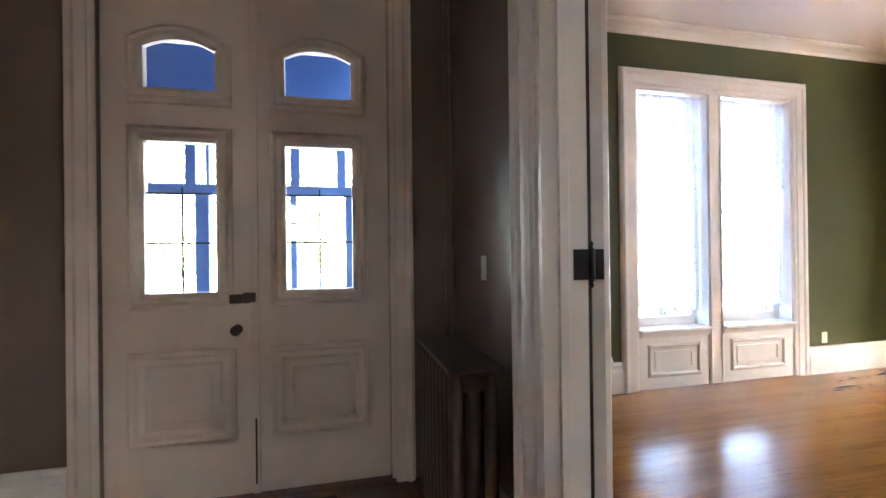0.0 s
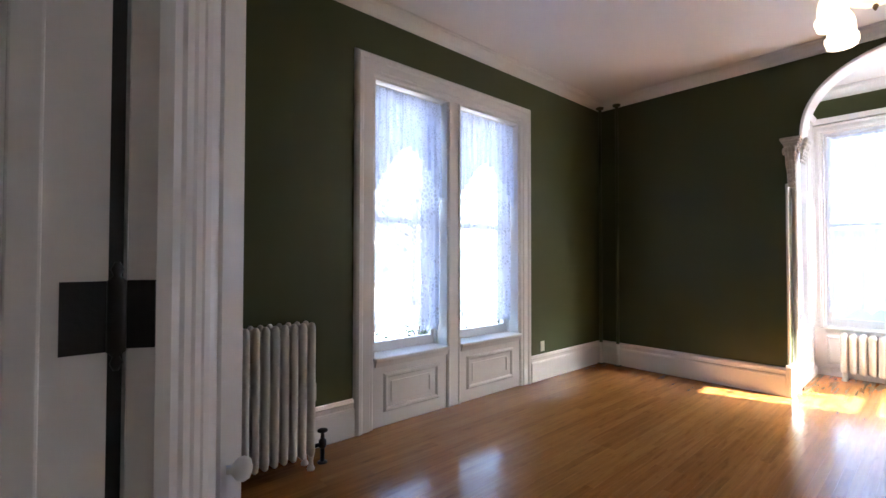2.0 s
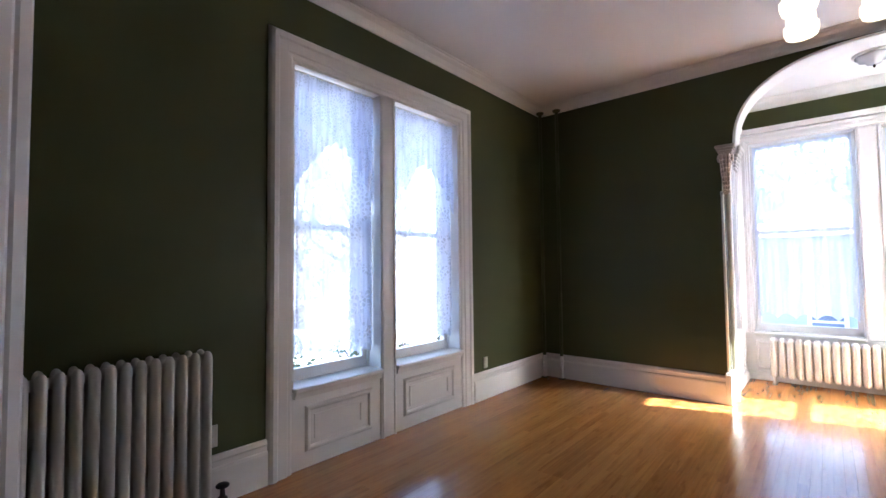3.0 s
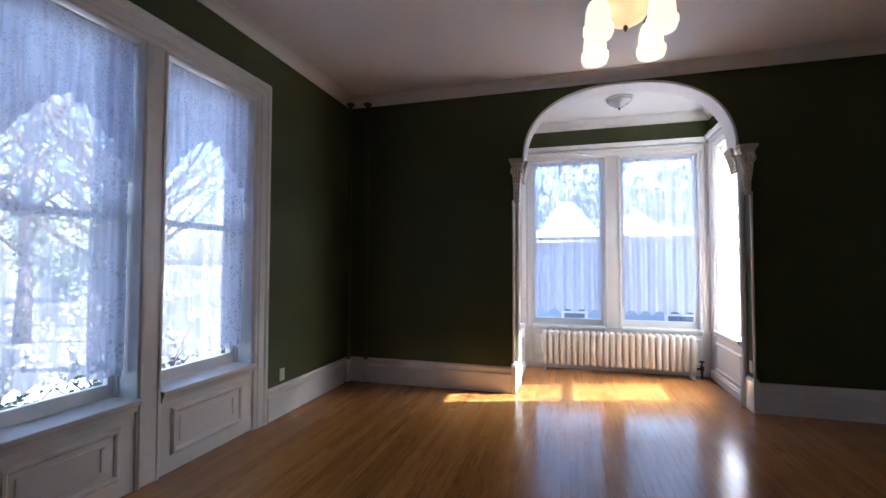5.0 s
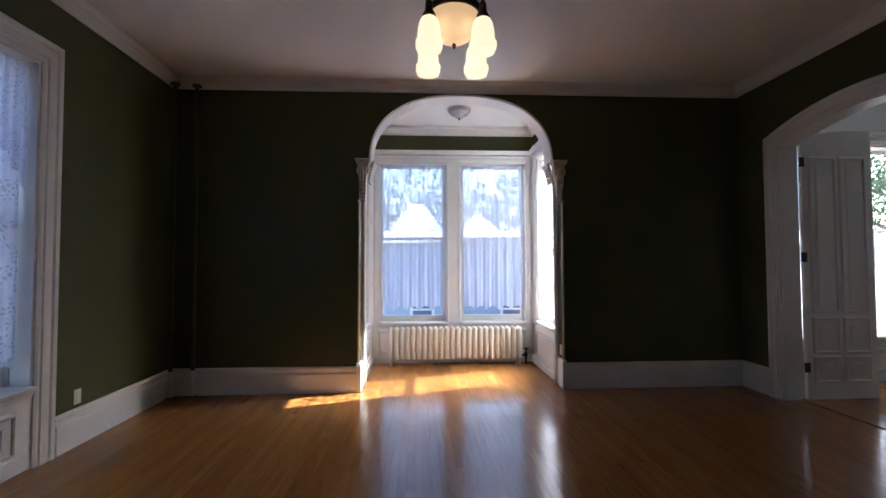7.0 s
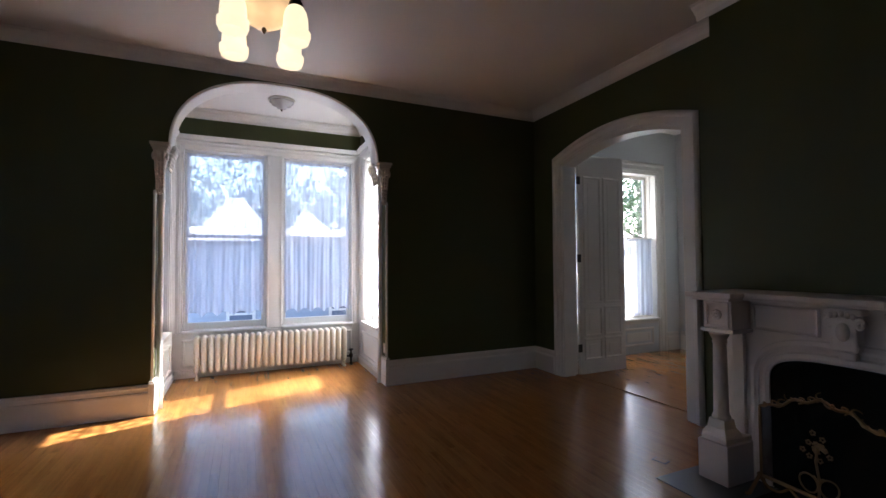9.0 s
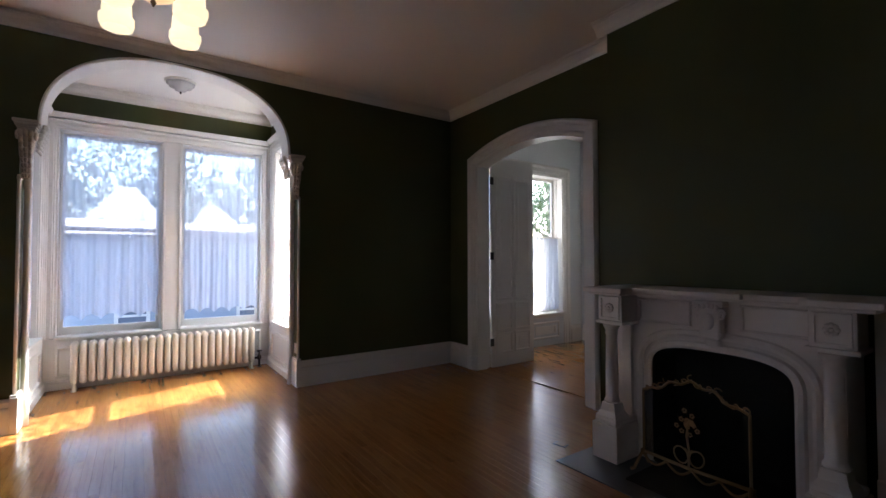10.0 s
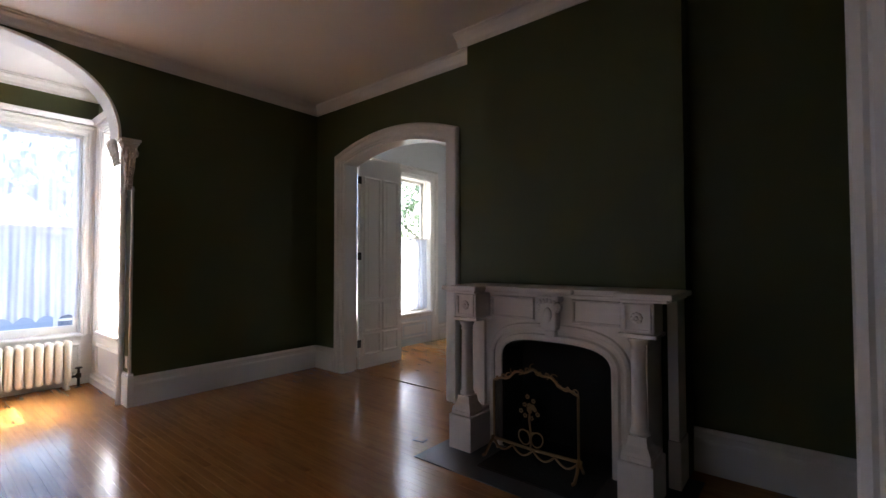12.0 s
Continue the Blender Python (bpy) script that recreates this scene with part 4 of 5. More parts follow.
def riser(at, h, mat, label):
    t = thing("heating_pipe", label, "pipe", at, "heating pipes")
    part("pipe", lathe([(0.021, 0.0), (0.021, h)], (0, 0, 0), 14), mat, t, smooth=True)
    part("lower_pipe", lathe([(0.0235, 0.0), (0.0235, 0.285)], (0, 0, 0), 14), WHITE if mat is GREEN else mat, t, "white-painted foot of the pipe" if mat is GREEN else "", smooth=True)
    part("floor_collar", lathe([(0.05, 0.0), (0.048, 0.008), (0.026, 0.014)], (0, 0, 0), 16), mat, t, smooth=True)
    part("ceiling_collar", lathe([(0.026, h - 0.03), (0.045, h - 0.02), (0.05, h)], (0, 0, 0), 16), mat, t, smooth=True)


riser(pose(8.925, 4.72, 0), H - 0.1, GREEN, "green-painted heating pipe in the corner by the window")
riser(pose(8.88, 4.93, 0), H - 0.1, GREEN, "green-painted heating pipe in the corner by the window")
riser(pose(3.25, 3.86, 0), H - 0.002, TAN, "taupe-painted heating pipe in the hall corner")


# ---- wall plates ----
def plate(name, label, at, w, h, slots):
    t = thing(name, label, "outlet" if name == "wall_outlet" else "switch", at)
    part("cover", boxes((-w / 2, w / 2, -0.006, 0.003, -h / 2, h / 2)), PLATE, t, bevel=0.002)
    for x0, x1, z0, z1 in slots:
        part("socket" if name == "wall_outlet" else "toggle", boxes((x0, x1, -0.009, -0.005, z0, z1)), PLATE if name != "wall_outlet" else WHITE, t, bevel=0.001)


SOCK = [(-0.016, 0.016, 0.008, 0.04), (-0.016, 0.016, -0.04, -0.008)]
plate("wall_outlet", "white outlet plate just above the baseboard", pose(7.685, NORTH, 0.375), 0.072, 0.115, SOCK)
plate("wall_outlet", "white outlet plate behind the radiator valve", pose(4.86, NORTH, 0.40), 0.08, 0.13, SOCK)
plate("wall_outlet", "white outlet plate on the arch reveal", pose(EAST + 0.09, ARCH_A + 0.002, 0.42, 0, 0, FACE_S), 0.07, 0.115, SOCK)
plate("light_switch", "ivory switch plate on the hall wall", pose(HALL_WALL, 3.42, 1.27, 0, 0, FACE_E), 0.075, 0.12, [(-0.006, 0.006, -0.012, 0.012)])
fo = thing("floor_outlet", "small brass floor outlet set in the boards", "outlet", pose(6.26, -0.57, 0, 0, 0, 12))
part("rim", boxes((-0.05, 0.05, -0.035, 0.035, 0.0005, 0.004)), BRONZE, fo, bevel=0.001)
part("lid", boxes((-0.042, 0.042, -0.027, 0.027, 0.004, 0.006)), OAK, fo, bevel=0.001)

# ---- ceiling lights ----
cl = thing("ceiling_light", "bronze ceiling light with an amber bowl and four lit frosted shades", "lamp", pose(6.178, 2.095, 0.012))
part("canopy", lathe([(0.01, H - 0.09), (0.05, H - 0.085), (0.085, H - 0.04), (0.1, H - 0.03), (0.1, H - 0.012)], seg=24), BRONZE, cl, smooth=True)
part("stem", lathe([(0.012, 2.80), (0.018, 2.83), (0.012, 2.86), (0.012, H - 0.08)], seg=12), BRONZE, cl, smooth=True)
part("band", lathe([(0.128, 2.665), (0.14, 2.66), (0.145, 2.69), (0.128, 2.70), (0.09, 2.76), (0.02, 2.81)], seg=32), BRONZE, cl, smooth=True)
part("bowl", lathe([(0.004, 2.525), (0.045, 2.53), (0.085, 2.555), (0.115, 2.60), (0.126, 2.665)], seg=32), BOWL, cl, "amber glass bowl", smooth=True)
part("finial", lathe([(0.002, 2.495), (0.008, 2.505), (0.012, 2.515), (0.006, 2.527)], seg=12), BRONZE, cl, smooth=True)
for sx in (-1, 1):
    for sy in (-1, 1):
        x, y = sx * 0.129, sy * 0.129
        part("arm", tube([(sx * 0.09, sy * 0.09, 2.69), (sx * 0.12, sy * 0.12, 2.705), (x, y, 2.70), (x, y, 2.63)], 0.008), BRONZE, cl, smooth=True)
        sk = part("socket", lathe([(0.01, 2.665), (0.017, 2.66), (0.02, 2.62), (0.03, 2.602), (0.034, 2.585)], (x, y, 0), 14), BRONZE, cl, smooth=True)
        part("switch_key", tube([(x, y, 2.635), (x + sx * 0.035, y, 2.635)], 0.004), BRONZE, sk)
        sh = lathe([(0.024, 2.588), (0.036, 2.58), (0.046, 2.563), (0.053, 2.535), (0.056, 2.50), (0.056, 2.478), (0.065, 2.468), (0.066, 2.445), (0.06, 2.43), (0.058, 2.42), (0.05, 2.422)], (x, y, 0), 24, wobble=lambda a, z: 1 + (0.02 if z < 2.475 else 0.006) * math.cos(10 * a))
        part("shade", sh, SHADE, cl, "lit frosted glass shade", smooth=True)
bl = thing("bay_ceiling_light", "small unlit white glass ceiling light in the bay", "lamp", pose(9.66, 1.755, BAY_H))
part("rim", lathe([(0.15, -0.02), (0.16, -0.012), (0.16, 0.0)], seg=24), PLATE, bl, smooth=True)
part("dish", lathe([(0.015, -0.11), (0.055, -0.10), (0.072, -0.07), (0.115, -0.06), (0.128, -0.035), (0.146, -0.022)], seg=24, wobble=lambda a, z: 1 + 0.05 * math.cos(6 * a)), material("grey_white_glass", (0.55, 0.54, 0.53), 0.25), bl, smooth=True)
part("finial", lathe([(0.003, -0.14), (0.012, -0.128), (0.007, -0.108)], seg=10), BRONZE, bl, smooth=True)

# ---- fireplace ----
FX, FY = 5.272, -0.88
mt = thing("fireplace_mantel", "white marble mantelpiece with columns, carved keystone and arched opening", "fireplace", pose(FX, 0, 0))
OW, OTOP = 0.412, 0.842


def fire_top(u):
    k = min(1, abs(u) / OW)
    return 0.66 + (OTOP - 0.66) * (1 - k ** 3.2) ** (1 / 3.2)


bm = arch_slab(1.26, 1.17, 0.317, 0.63 - OW, 0.63 + OW, lambda u: fire_top(u - 0.63), 36)
sp = part("surround", bm, MARBLE, mt)
sp.matrix_local = pose(0.63, FY, 0, 0, 0, 180)
f_pts = [(-OW, 0.02), (-OW, 0.3)] + [(-OW * math.cos(t), fire_top(-OW * math.cos(t))) for t in [math.pi * i / 44 for i in range(45)]] + [(OW, 0.3), (OW, 0.02)]
for nm, o0, d in (("arch_moulding", 0.0, 0.03), ("outer_moulding", 0.075, 0.018)):
    am = part(nm, sweep(f_pts, [(o0, 0.002), (o0, -d), (o0 + 0.018, -d - 0.008), (o0 + 0.04, -d), (o0 + 0.05, 0.002)]), MARBLE, mt)
    am.matrix_local = pose(0, FY, 0, 0, 0, 180)
# shelf with stepped ends
part("shelf", boxes((-0.82, 0.82, -1.197, FY + 0.10, 1.188, 1.222), (-0.82, -0.50, FY + 0.10, -0.63, 1.188, 1.222), (0.50, 0.82, FY + 0.10, -0.63, 1.188, 1.222), (-0.2, 0.2, FY + 0.10, FY + 0.15, 1.188, 1.222)), MARBLE, mt, "marble shelf with moulded edge", bevel=0.008)
part("shelf_moulding", boxes((-0.79, 0.79, -1.197, FY + 0.07, 1.168, 1.188), (-0.79, -0.53, FY + 0.07, -0.66, 1.168, 1.188), (0.53, 0.79, FY + 0.07, -0.66, 1.168, 1.188)), MARBLE, mt, bevel=0.007)
for s in (-1, 1):
    c = s * 0.622
    part("return_board", boxes((min(s * 0.715, s * 0.775), max(s * 0.715, s * 0.775), -1.197, -0.985, 0.3, 1.168)), MARBLE, mt, bevel=0.005)
    part("return_base", boxes((min(s * 0.712, s * 0.785), max(s * 0.712, s * 0.785), -1.197, -0.975, 0.008, 0.3)), MARBLE, mt, bevel=0.006)
    blk = part("frieze_block", boxes((c - 0.095, c + 0.095, FY + 0.003, -0.68, 0.985, 1.168), (c - 0.11, c + 0.11, FY + 0.003, -0.665, 0.96, 0.985)), MARBLE, mt, bevel=0.006)
    part("block_frame", sweep([(c - 0.065, 1.01), (c + 0.065, 1.01), (c + 0.065, 1.145), (c - 0.065, 1.145)], [(0, -0.682), (0, -0.668), (0.012, -0.668), (0.016, -0.682)], closed=True, sign=-1), MARBLE, blk)
    bm = bmesh.new()
    for i in range(8):
        a = i * math.pi / 4
        ball(bm, (c + 0.022 * math.cos(a), -0.674, 1.078 + 0.022 * math.sin(a)), 0.014, (1, 0.8, 1), 8)
    ball(bm, (c, -0.668, 1.078), 0.012, seg=8)
    part("rosette", bm, MARBLE, blk, "carved rosette", smooth=True)
    part("plinth", boxes((c - 0.1, c + 0.1, FY + 0.003, -0.60, 0.008, 0.26), (c - 0.085, c + 0.085, FY + 0.003, -0.615, 0.26, 0.29)), MARBLE, mt, bevel=0.007)
    bm = bmesh.new()
    prev = None
    for w, z in ((0.083, 0.29), (0.08, 0.31), (0.06, 0.345), (0.054, 0.38), (0.052, 0.4)):
        ring = [bm.verts.new((c + sx * w, -0.70 + sy * w, z)) for sx, sy in ((-1, -1), (1, -1), (1, 1), (-1, 1))]
        if prev:
            for i in range(4):
                bm.faces.new((prev[i], prev[(i + 1) % 4], ring[(i + 1) % 4], ring[i]))
        prev = ring
    bm.faces.new(prev)
    part("column_base", bm, MARBLE, mt, bevel=0.004)
    part("column", lathe([(0.052, 0.4), (0.056, 0.41), (0.05, 0.425), (0.045, 0.435), (0.043, 0.6), (0.039, 0.88), (0.042, 0.89), (0.046, 0.9), (0.04, 0.912), (0.055, 0.94), (0.06, 0.96)], (c, -0.70, 0), 22), MARBLE, mt, smooth=True)
    part("pilaster", boxes((c - 0.06, c + 0.012, FY + 0.002, FY + 0.035, 0.29, 0.96) if s > 0 else (c - 0.012, c + 0.06, FY + 0.002, FY + 0.035, 0.29, 0.96)), MARBLE, mt, bevel=0.005)
    part("frieze_panel", sweep([(min(s * 0.16, s * 0.5), 1.0), (max(s * 0.16, s * 0.5), 1.0), (max(s * 0.16, s * 0.5), 1.13), (min(s * 0.16, s * 0.5), 1.13)], [(0, FY - 0.002), (0, FY + 0.016), (0.012, FY + 0.02), (0.02, FY - 0.002)], closed=True, sign=-1), MARBLE, mt)
# carved keystone
ks = part("keystone", boxes((-0.085, 0.085, FY + 0.002, FY + 0.10, 1.13, 1.168), (-0.06, 0.06, FY + 0.002, FY + 0.085, 0.93, 1.13), (-0.04, 0.04, FY + 0.002, FY + 0.06, 0.88, 0.93)), MARBLE, mt, bevel=0.012)
for s in (-1, 1):
    part("scroll", tube([(s * (0.07 + 0.024 * (1 - a / 13) * math.cos(a)), FY + 0.075, 1.085 + 0.035 * (1 - a / 13) * math.sin(a)) for a in [i * 0.5 for i in range(25)]], 0.01, 7), MARBLE, ks, smooth=True)
    part("scroll", tube([(s * (0.045 + 0.018 * (1 - a / 13) * math.cos(a)), FY + 0.07, 0.955 + 0.028 * (1 - a / 13) * math.sin(a)) for a in [i * 0.5 for i in range(25)]], 0.008, 7), MARBLE, ks, smooth=True)
bm = ball(bmesh.new(), (0, FY + 0.088, 1.04), 0.04, (0.8, 0.6, 1.3), 12)
for i in range(5):
    ball(bm, ((i - 2) * 0.026, FY + 0.1, 1.14 - 0.006 * abs(i - 2)), 0.017, (0.8, 0.7, 1.1), 8)
part("cartouche", bm, MARBLE, ks, smooth=True)
part("firebox_back", boxes((-0.5, 0.5, -1.19, -1.16, 0.0, 1.0)), SOOT, mt, "black sooty back of the firebox")
for s in (-1, 1):
    part("firebox_side", boxes((min(s * (OW + 0.004), s * (OW + 0.09)), max(s * (OW + 0.004), s * (OW + 0.09)), -1.158, FY - 0.05, 0.008, 0.95)), SOOT, mt, "black sooty side of the firebox")
part("firebox_plate", sweep(f_pts, [(0.004, -0.02), (0.004, 0.3), (-0.012, 0.3), (-0.012, 0.02), (-0.012, -0.002)]), SOOT, mt, "black cast-iron lining").matrix_local = pose(0, FY, 0, 0, 0, 180)
solid("hearth", boxes((4.40, 6.09, -1.2, -0.315, 0.001, 0.008)), SLATE, "dark grey slate hearth slab before the fireplace", "hearth", bevel=0.003)
# first box: firebox floor; second: black tray on the hearth before it
solid("hearth_back_floor", boxes((FX - OW, FX + OW, -1.16, FY + 0.004, 0.009, 0.014), (FX - OW + 0.02, FX + OW - 0.04, FY + 0.004, -0.47, 0.009, 0.02)), SOOT, "black sooty floor of the firebox and the black tray before it", "hearth")

# ---- fire screen ----
fs = thing("fire_screen", "ornate gilt fire screen with a dark mesh and a flower motif", "fire screen", pose(FX + 0.075, -0.72, 0.02))
SW = 0.32


def crest(x):
    k = abs(x) / SW
    return 0.53 + 0.10 * math.cos(min(1, k * 1.15) * math.pi / 2) ** 1.2 + 0.012 * math.cos(k * 15)


part("frame", tube([(-SW, 0, 0.1), (-SW, 0, 0.3), (-SW, 0, 0.5)] + [(SW * (i / 15 - 1), 0, crest(SW * (i / 15 - 1))) for i in range(31)] + [(SW, 0, 0.5), (SW, 0, 0.3), (SW, 0, 0.1)], 0.009, 8), GILT, fs, smooth=True)
part("bottom_rail", tube([(-SW - 0.02, 0, 0.105), (0, 0, 0.095), (SW + 0.02, 0, 0.105)], 0.012, 8), GILT, fs, smooth=True)
for s in (-1, 1):
    part("foot", tube([(s * SW, 0.0, 0.12), (s * (SW + 0.01), 0.05, 0.06), (s * (SW + 0.012), 0.1, 0.012), (s * (SW + 0.012), 0.13, 0.016)], 0.011, 8), GILT, fs, smooth=True)
    part("foot", tube([(s * SW, 0.0, 0.12), (s * (SW + 0.005), -0.03, 0.06), (s * (SW + 0.006), -0.06, 0.012)], 0.010, 8), GILT, fs, smooth=True)
for i in range(4):
    x0 = -SW + 2 * SW * i / 4
    part("swag", tube([(x0 + 2 * SW / 4 * k, 0.012, 0.095 - 0.05 * math.sin(math.pi * k)) for k in [j / 8 for j in range(9)]], 0.008, 7), GILT, fs, smooth=True)
for i in range(13):
    x = SW * (i / 6 - 1) * 0.92
    a = i * 1.7
    bm = tube([(x + 0.035 * k * math.cos(a + 4 * k), 0.004, crest(x) + 0.012 + 0.03 * k * math.sin(a + 4 * k)) for k in [j / 7 for j in range(8)]], 0.008, 6, taper=0.003)
    part("leaf_ornament", bm, GILT, fs, smooth=True)
m_mesh = bpy.data.materials.new("black_wire_mesh")
m_mesh.use_nodes = True
nt = m_mesh.node_tree
pb = nt.nodes["Principled BSDF"]
pb.inputs["Base Color"].default_value, pb.inputs["Roughness"].default_value = (0.008, 0.007, 0.006, 1), 0.9
pb.inputs["Specular IOR Level"].default_value = 0.1
chk = nt.nodes.new("ShaderNodeTexChecker")
chk.inputs["Scale"].default_value = 420
tcm = nt.nodes.new("ShaderNodeTexCoord")
nt.links.new(tcm.outputs["Object"], chk.inputs["Vector"])
mrm = nt.nodes.new("ShaderNodeMapRange")
mrm.inputs["To Min"].default_value, mrm.inputs["To Max"].default_value = 0.25, 0.9
nt.links.new(chk.outputs["Fac"], mrm.inputs["Value"])
nt.links.new(mrm.outputs[0], pb.inputs["Alpha"])
bm = bmesh.new()
for i in range(24):
    a, b = SW * (i / 12 - 1), SW * ((i + 1) / 12 - 1)
    v = [bm.verts.new(p) for p in ((a, 0.002, 0.105), (b, 0.002, 0.105), (b, 0.002, crest(b)), (a, 0.002, crest(a)))]
    w = [bm.verts.new(p.co - Vector((0, 0.004, 0))) for p in v]
    bm.faces.new(v), bm.faces.new(w[::-1])
part("wire_mesh", bm, m_mesh, fs, "fine black wire mesh")
rng = random.Random(4)
for i in range(16):
    a, r = rng.uniform(0, 6.28), rng.uniform(0.01, 0.1)
    cx, cz = 0.02 + r * math.cos(a), 0.38 + r * 0.8 * math.sin(a)
    bm = bmesh.new()
    for j in range(5):
        b = j * 1.2566 + a
        ball(bm, (cx + 0.011 * math.cos(b), 0.008, cz + 0.011 * math.sin(b)), 0.0065, (1, 0.5, 1), 6)
    part("flower", bm, GILT, fs, smooth=True)
part("flower_stem", tube([(0.02, 0.008, 0.11), (0.015, 0.008, 0.2), (0.03, 0.008, 0.3), (0.02, 0.008, 0.38)], 0.007, 6), GILT, fs, smooth=True)
for s in (-1, 1):
    part("scroll", tube([(0.02 + s * (0.06 - 0.055 * math.cos(a)) * (1 - a / 16), 0.006, 0.17 + 0.05 * math.sin(a)) for a in [j * 0.4 for j in range(20)]], 0.005, 6), GILT, fs, smooth=True)

# ---- outdoors ----
SNOW = material("pale_winter_ground", (0.29, 0.29, 0.295), 0.85, vary=0.35, scale=0.25, fine=6, bump=0.6, dist=0.05)
ASPHALT = material("asphalt", (0.2, 0.2, 0.21), 0.85, vary=0.2, scale=1, fine=40, bump=0.4)
SIDING = material("grey_blue_siding", (0.36, 0.40, 0.46), 0.7, vary=0.1, scale=1, fine=20)
SIDING2 = material("pale_siding", (0.62, 0.60, 0.55), 0.7, vary=0.1, scale=1, fine=20)
ROOF = material("bright_snowy_roof", (0.5, 0.5, 0.52), 0.7, vary=0.08, scale=2, fine=20)
BRICK = material("red_brick", (0.28, 0.13, 0.09), 0.85, vary=0.2, scale=4, fine=30)
BARK = material("bark", (0.10, 0.08, 0.065), 0.9, vary=0.3, scale=8, fine=40, bump=0.8, dist=0.01)
LEAF = material("evergreen_leaf", (0.06, 0.10, 0.035), 0.5, vary=0.3, scale=10, fine=60, random_amount=0.2)
DARKGLASS = material("dark_far_glass", (0.15, 0.17, 0.21), 0.15, vary=0.2)
bm = bmesh.new()
for a, b in ((12, 24), (24, 120), (120, 900)):
    for i in range(16):
        t0, t1 = 2 * math.pi * i / 16, 2 * math.pi * (i + 1) / 16
        bm.faces.new([bm.verts.new((6 + r * math.cos(t), 2 + r * math.sin(t), -0.7)) for r, t in ((a, t0), (b, t0), (b, t1), (a, t1))])
bm.faces.new([bm.verts.new((6 + 12 * math.cos(2 * math.pi * i / 16), 2 + 12 * math.sin(2 * math.pi * i / 16), -0.7)) for i in range(16)])
bmesh.ops.remove_doubles(bm, verts=bm.verts, dist=0.001)
solid("ground", bm, SNOW, "pale sunlit winter lawn and pavement", "ground")
solid("road", boxes((-80, 90, 19, 26, -0.699, -0.69)), ASPHALT, "grey street in front of the house", "road")


def tree(at, h, seed, spread=1.0):
    r = random.Random(seed)
    t = thing("tree", "bare winter street tree with many fine branches", "tree", at, "street trees")
    part("trunk", tube([(0, 0, 0), (0.06, 0.02, h * 0.2), (0.0, 0.06, h * 0.42), (0.08, 0.0, h * 0.7)], 0.2, 9, taper=0.08), BARK, t, smooth=True)
    bm = bmesh.new()
    for i in range(16):
        z = h * r.uniform(0.25, 0.7)
        a, ln = r.uniform(0, 6.28), h * r.uniform(0.22, 0.4) * spread
        p = Vector((0.03, 0.02, z))
        pts = [p + Vector((math.cos(a) * ln * k, math.sin(a) * ln * k, ln * k * (0.5 + 0.5 * k))) + Vector((r.uniform(-0.1, 0.1), r.uniform(-0.1, 0.1), 0)) * k for k in (0, 0.3, 0.65, 1)]
        tube(pts, 0.06, 5, bm, taper=0.015)
        for j in range(9):
            k = r.uniform(0.3, 1)
            q = p + Vector((math.cos(a) * ln * k, math.sin(a) * ln * k, ln * k * (0.5 + 0.5 * k)))
            b, l2 = a + r.uniform(-1.4, 1.4), ln * r.uniform(0.2, 0.45)
            e = q + Vector((math.cos(b) * l2, math.sin(b) * l2, l2 * r.uniform(-0.1, 0.9)))
            tube([q, (q + e) / 2 + Vector((0, 0, 0.05)), e], 0.018, 4, bm, taper=0.006)
    part("branches", bm, BARK, t)


def shrub(at, n, size, seed, label="low evergreen shrub outside the window", leaf_size=1.0):
    r = random.Random(seed)
    t = thing("shrub", label, "shrub", at, "shrubs")
    bm = bmesh.new()
    for i in range(14):
        a = r.uniform(0, 6.28)
        tube([(0, 0, 0), (0.3 * size[0] * math.cos(a), 0.3 * size[1] * math.sin(a), 0.5 * size[2]), (0.8 * size[0] * math.cos(a), 0.8 * size[1] * math.sin(a), size[2] * r.uniform(0.5, 0.9))], 0.015, 5, bm, taper=0.005)
    part("stems", bm, BARK, t)
    vs, fs_ = [], []
    for i in range(n):
        d = Vector((r.gauss(0, 1), r.gauss(0, 1), r.gauss(0, 1))).normalized() * r.uniform(0.35, 1) ** 0.5
        c = Vector((d.x * size[0], d.y * size[1], size[2] * (0.5 + 0.5 * d.z) * (0.85 + 0.3 * noise.noise(d * 3))))
        u = Vector((r.gauss(0, 1), r.gauss(0, 1), r.gauss(0, 1))).normalized()
        w = u.orthogonal().normalized()
        s = r.uniform(0.022, 0.045) * leaf_size
        k = len(vs)
        vs += [tuple(c - u * s), tuple(c + w * s * 0.45), tuple(c + u * s), tuple(c - w * s * 0.45)]
        fs_.append((k, k + 1, k + 2, k + 3))
    me = bpy.data.meshes.new("leaves")
    me.from_pydata(vs, [], fs_)
    me.materials.append(LEAF)
    o = new("leaves", me)
    o.parent = t
    tagged(o, kind="stuff")


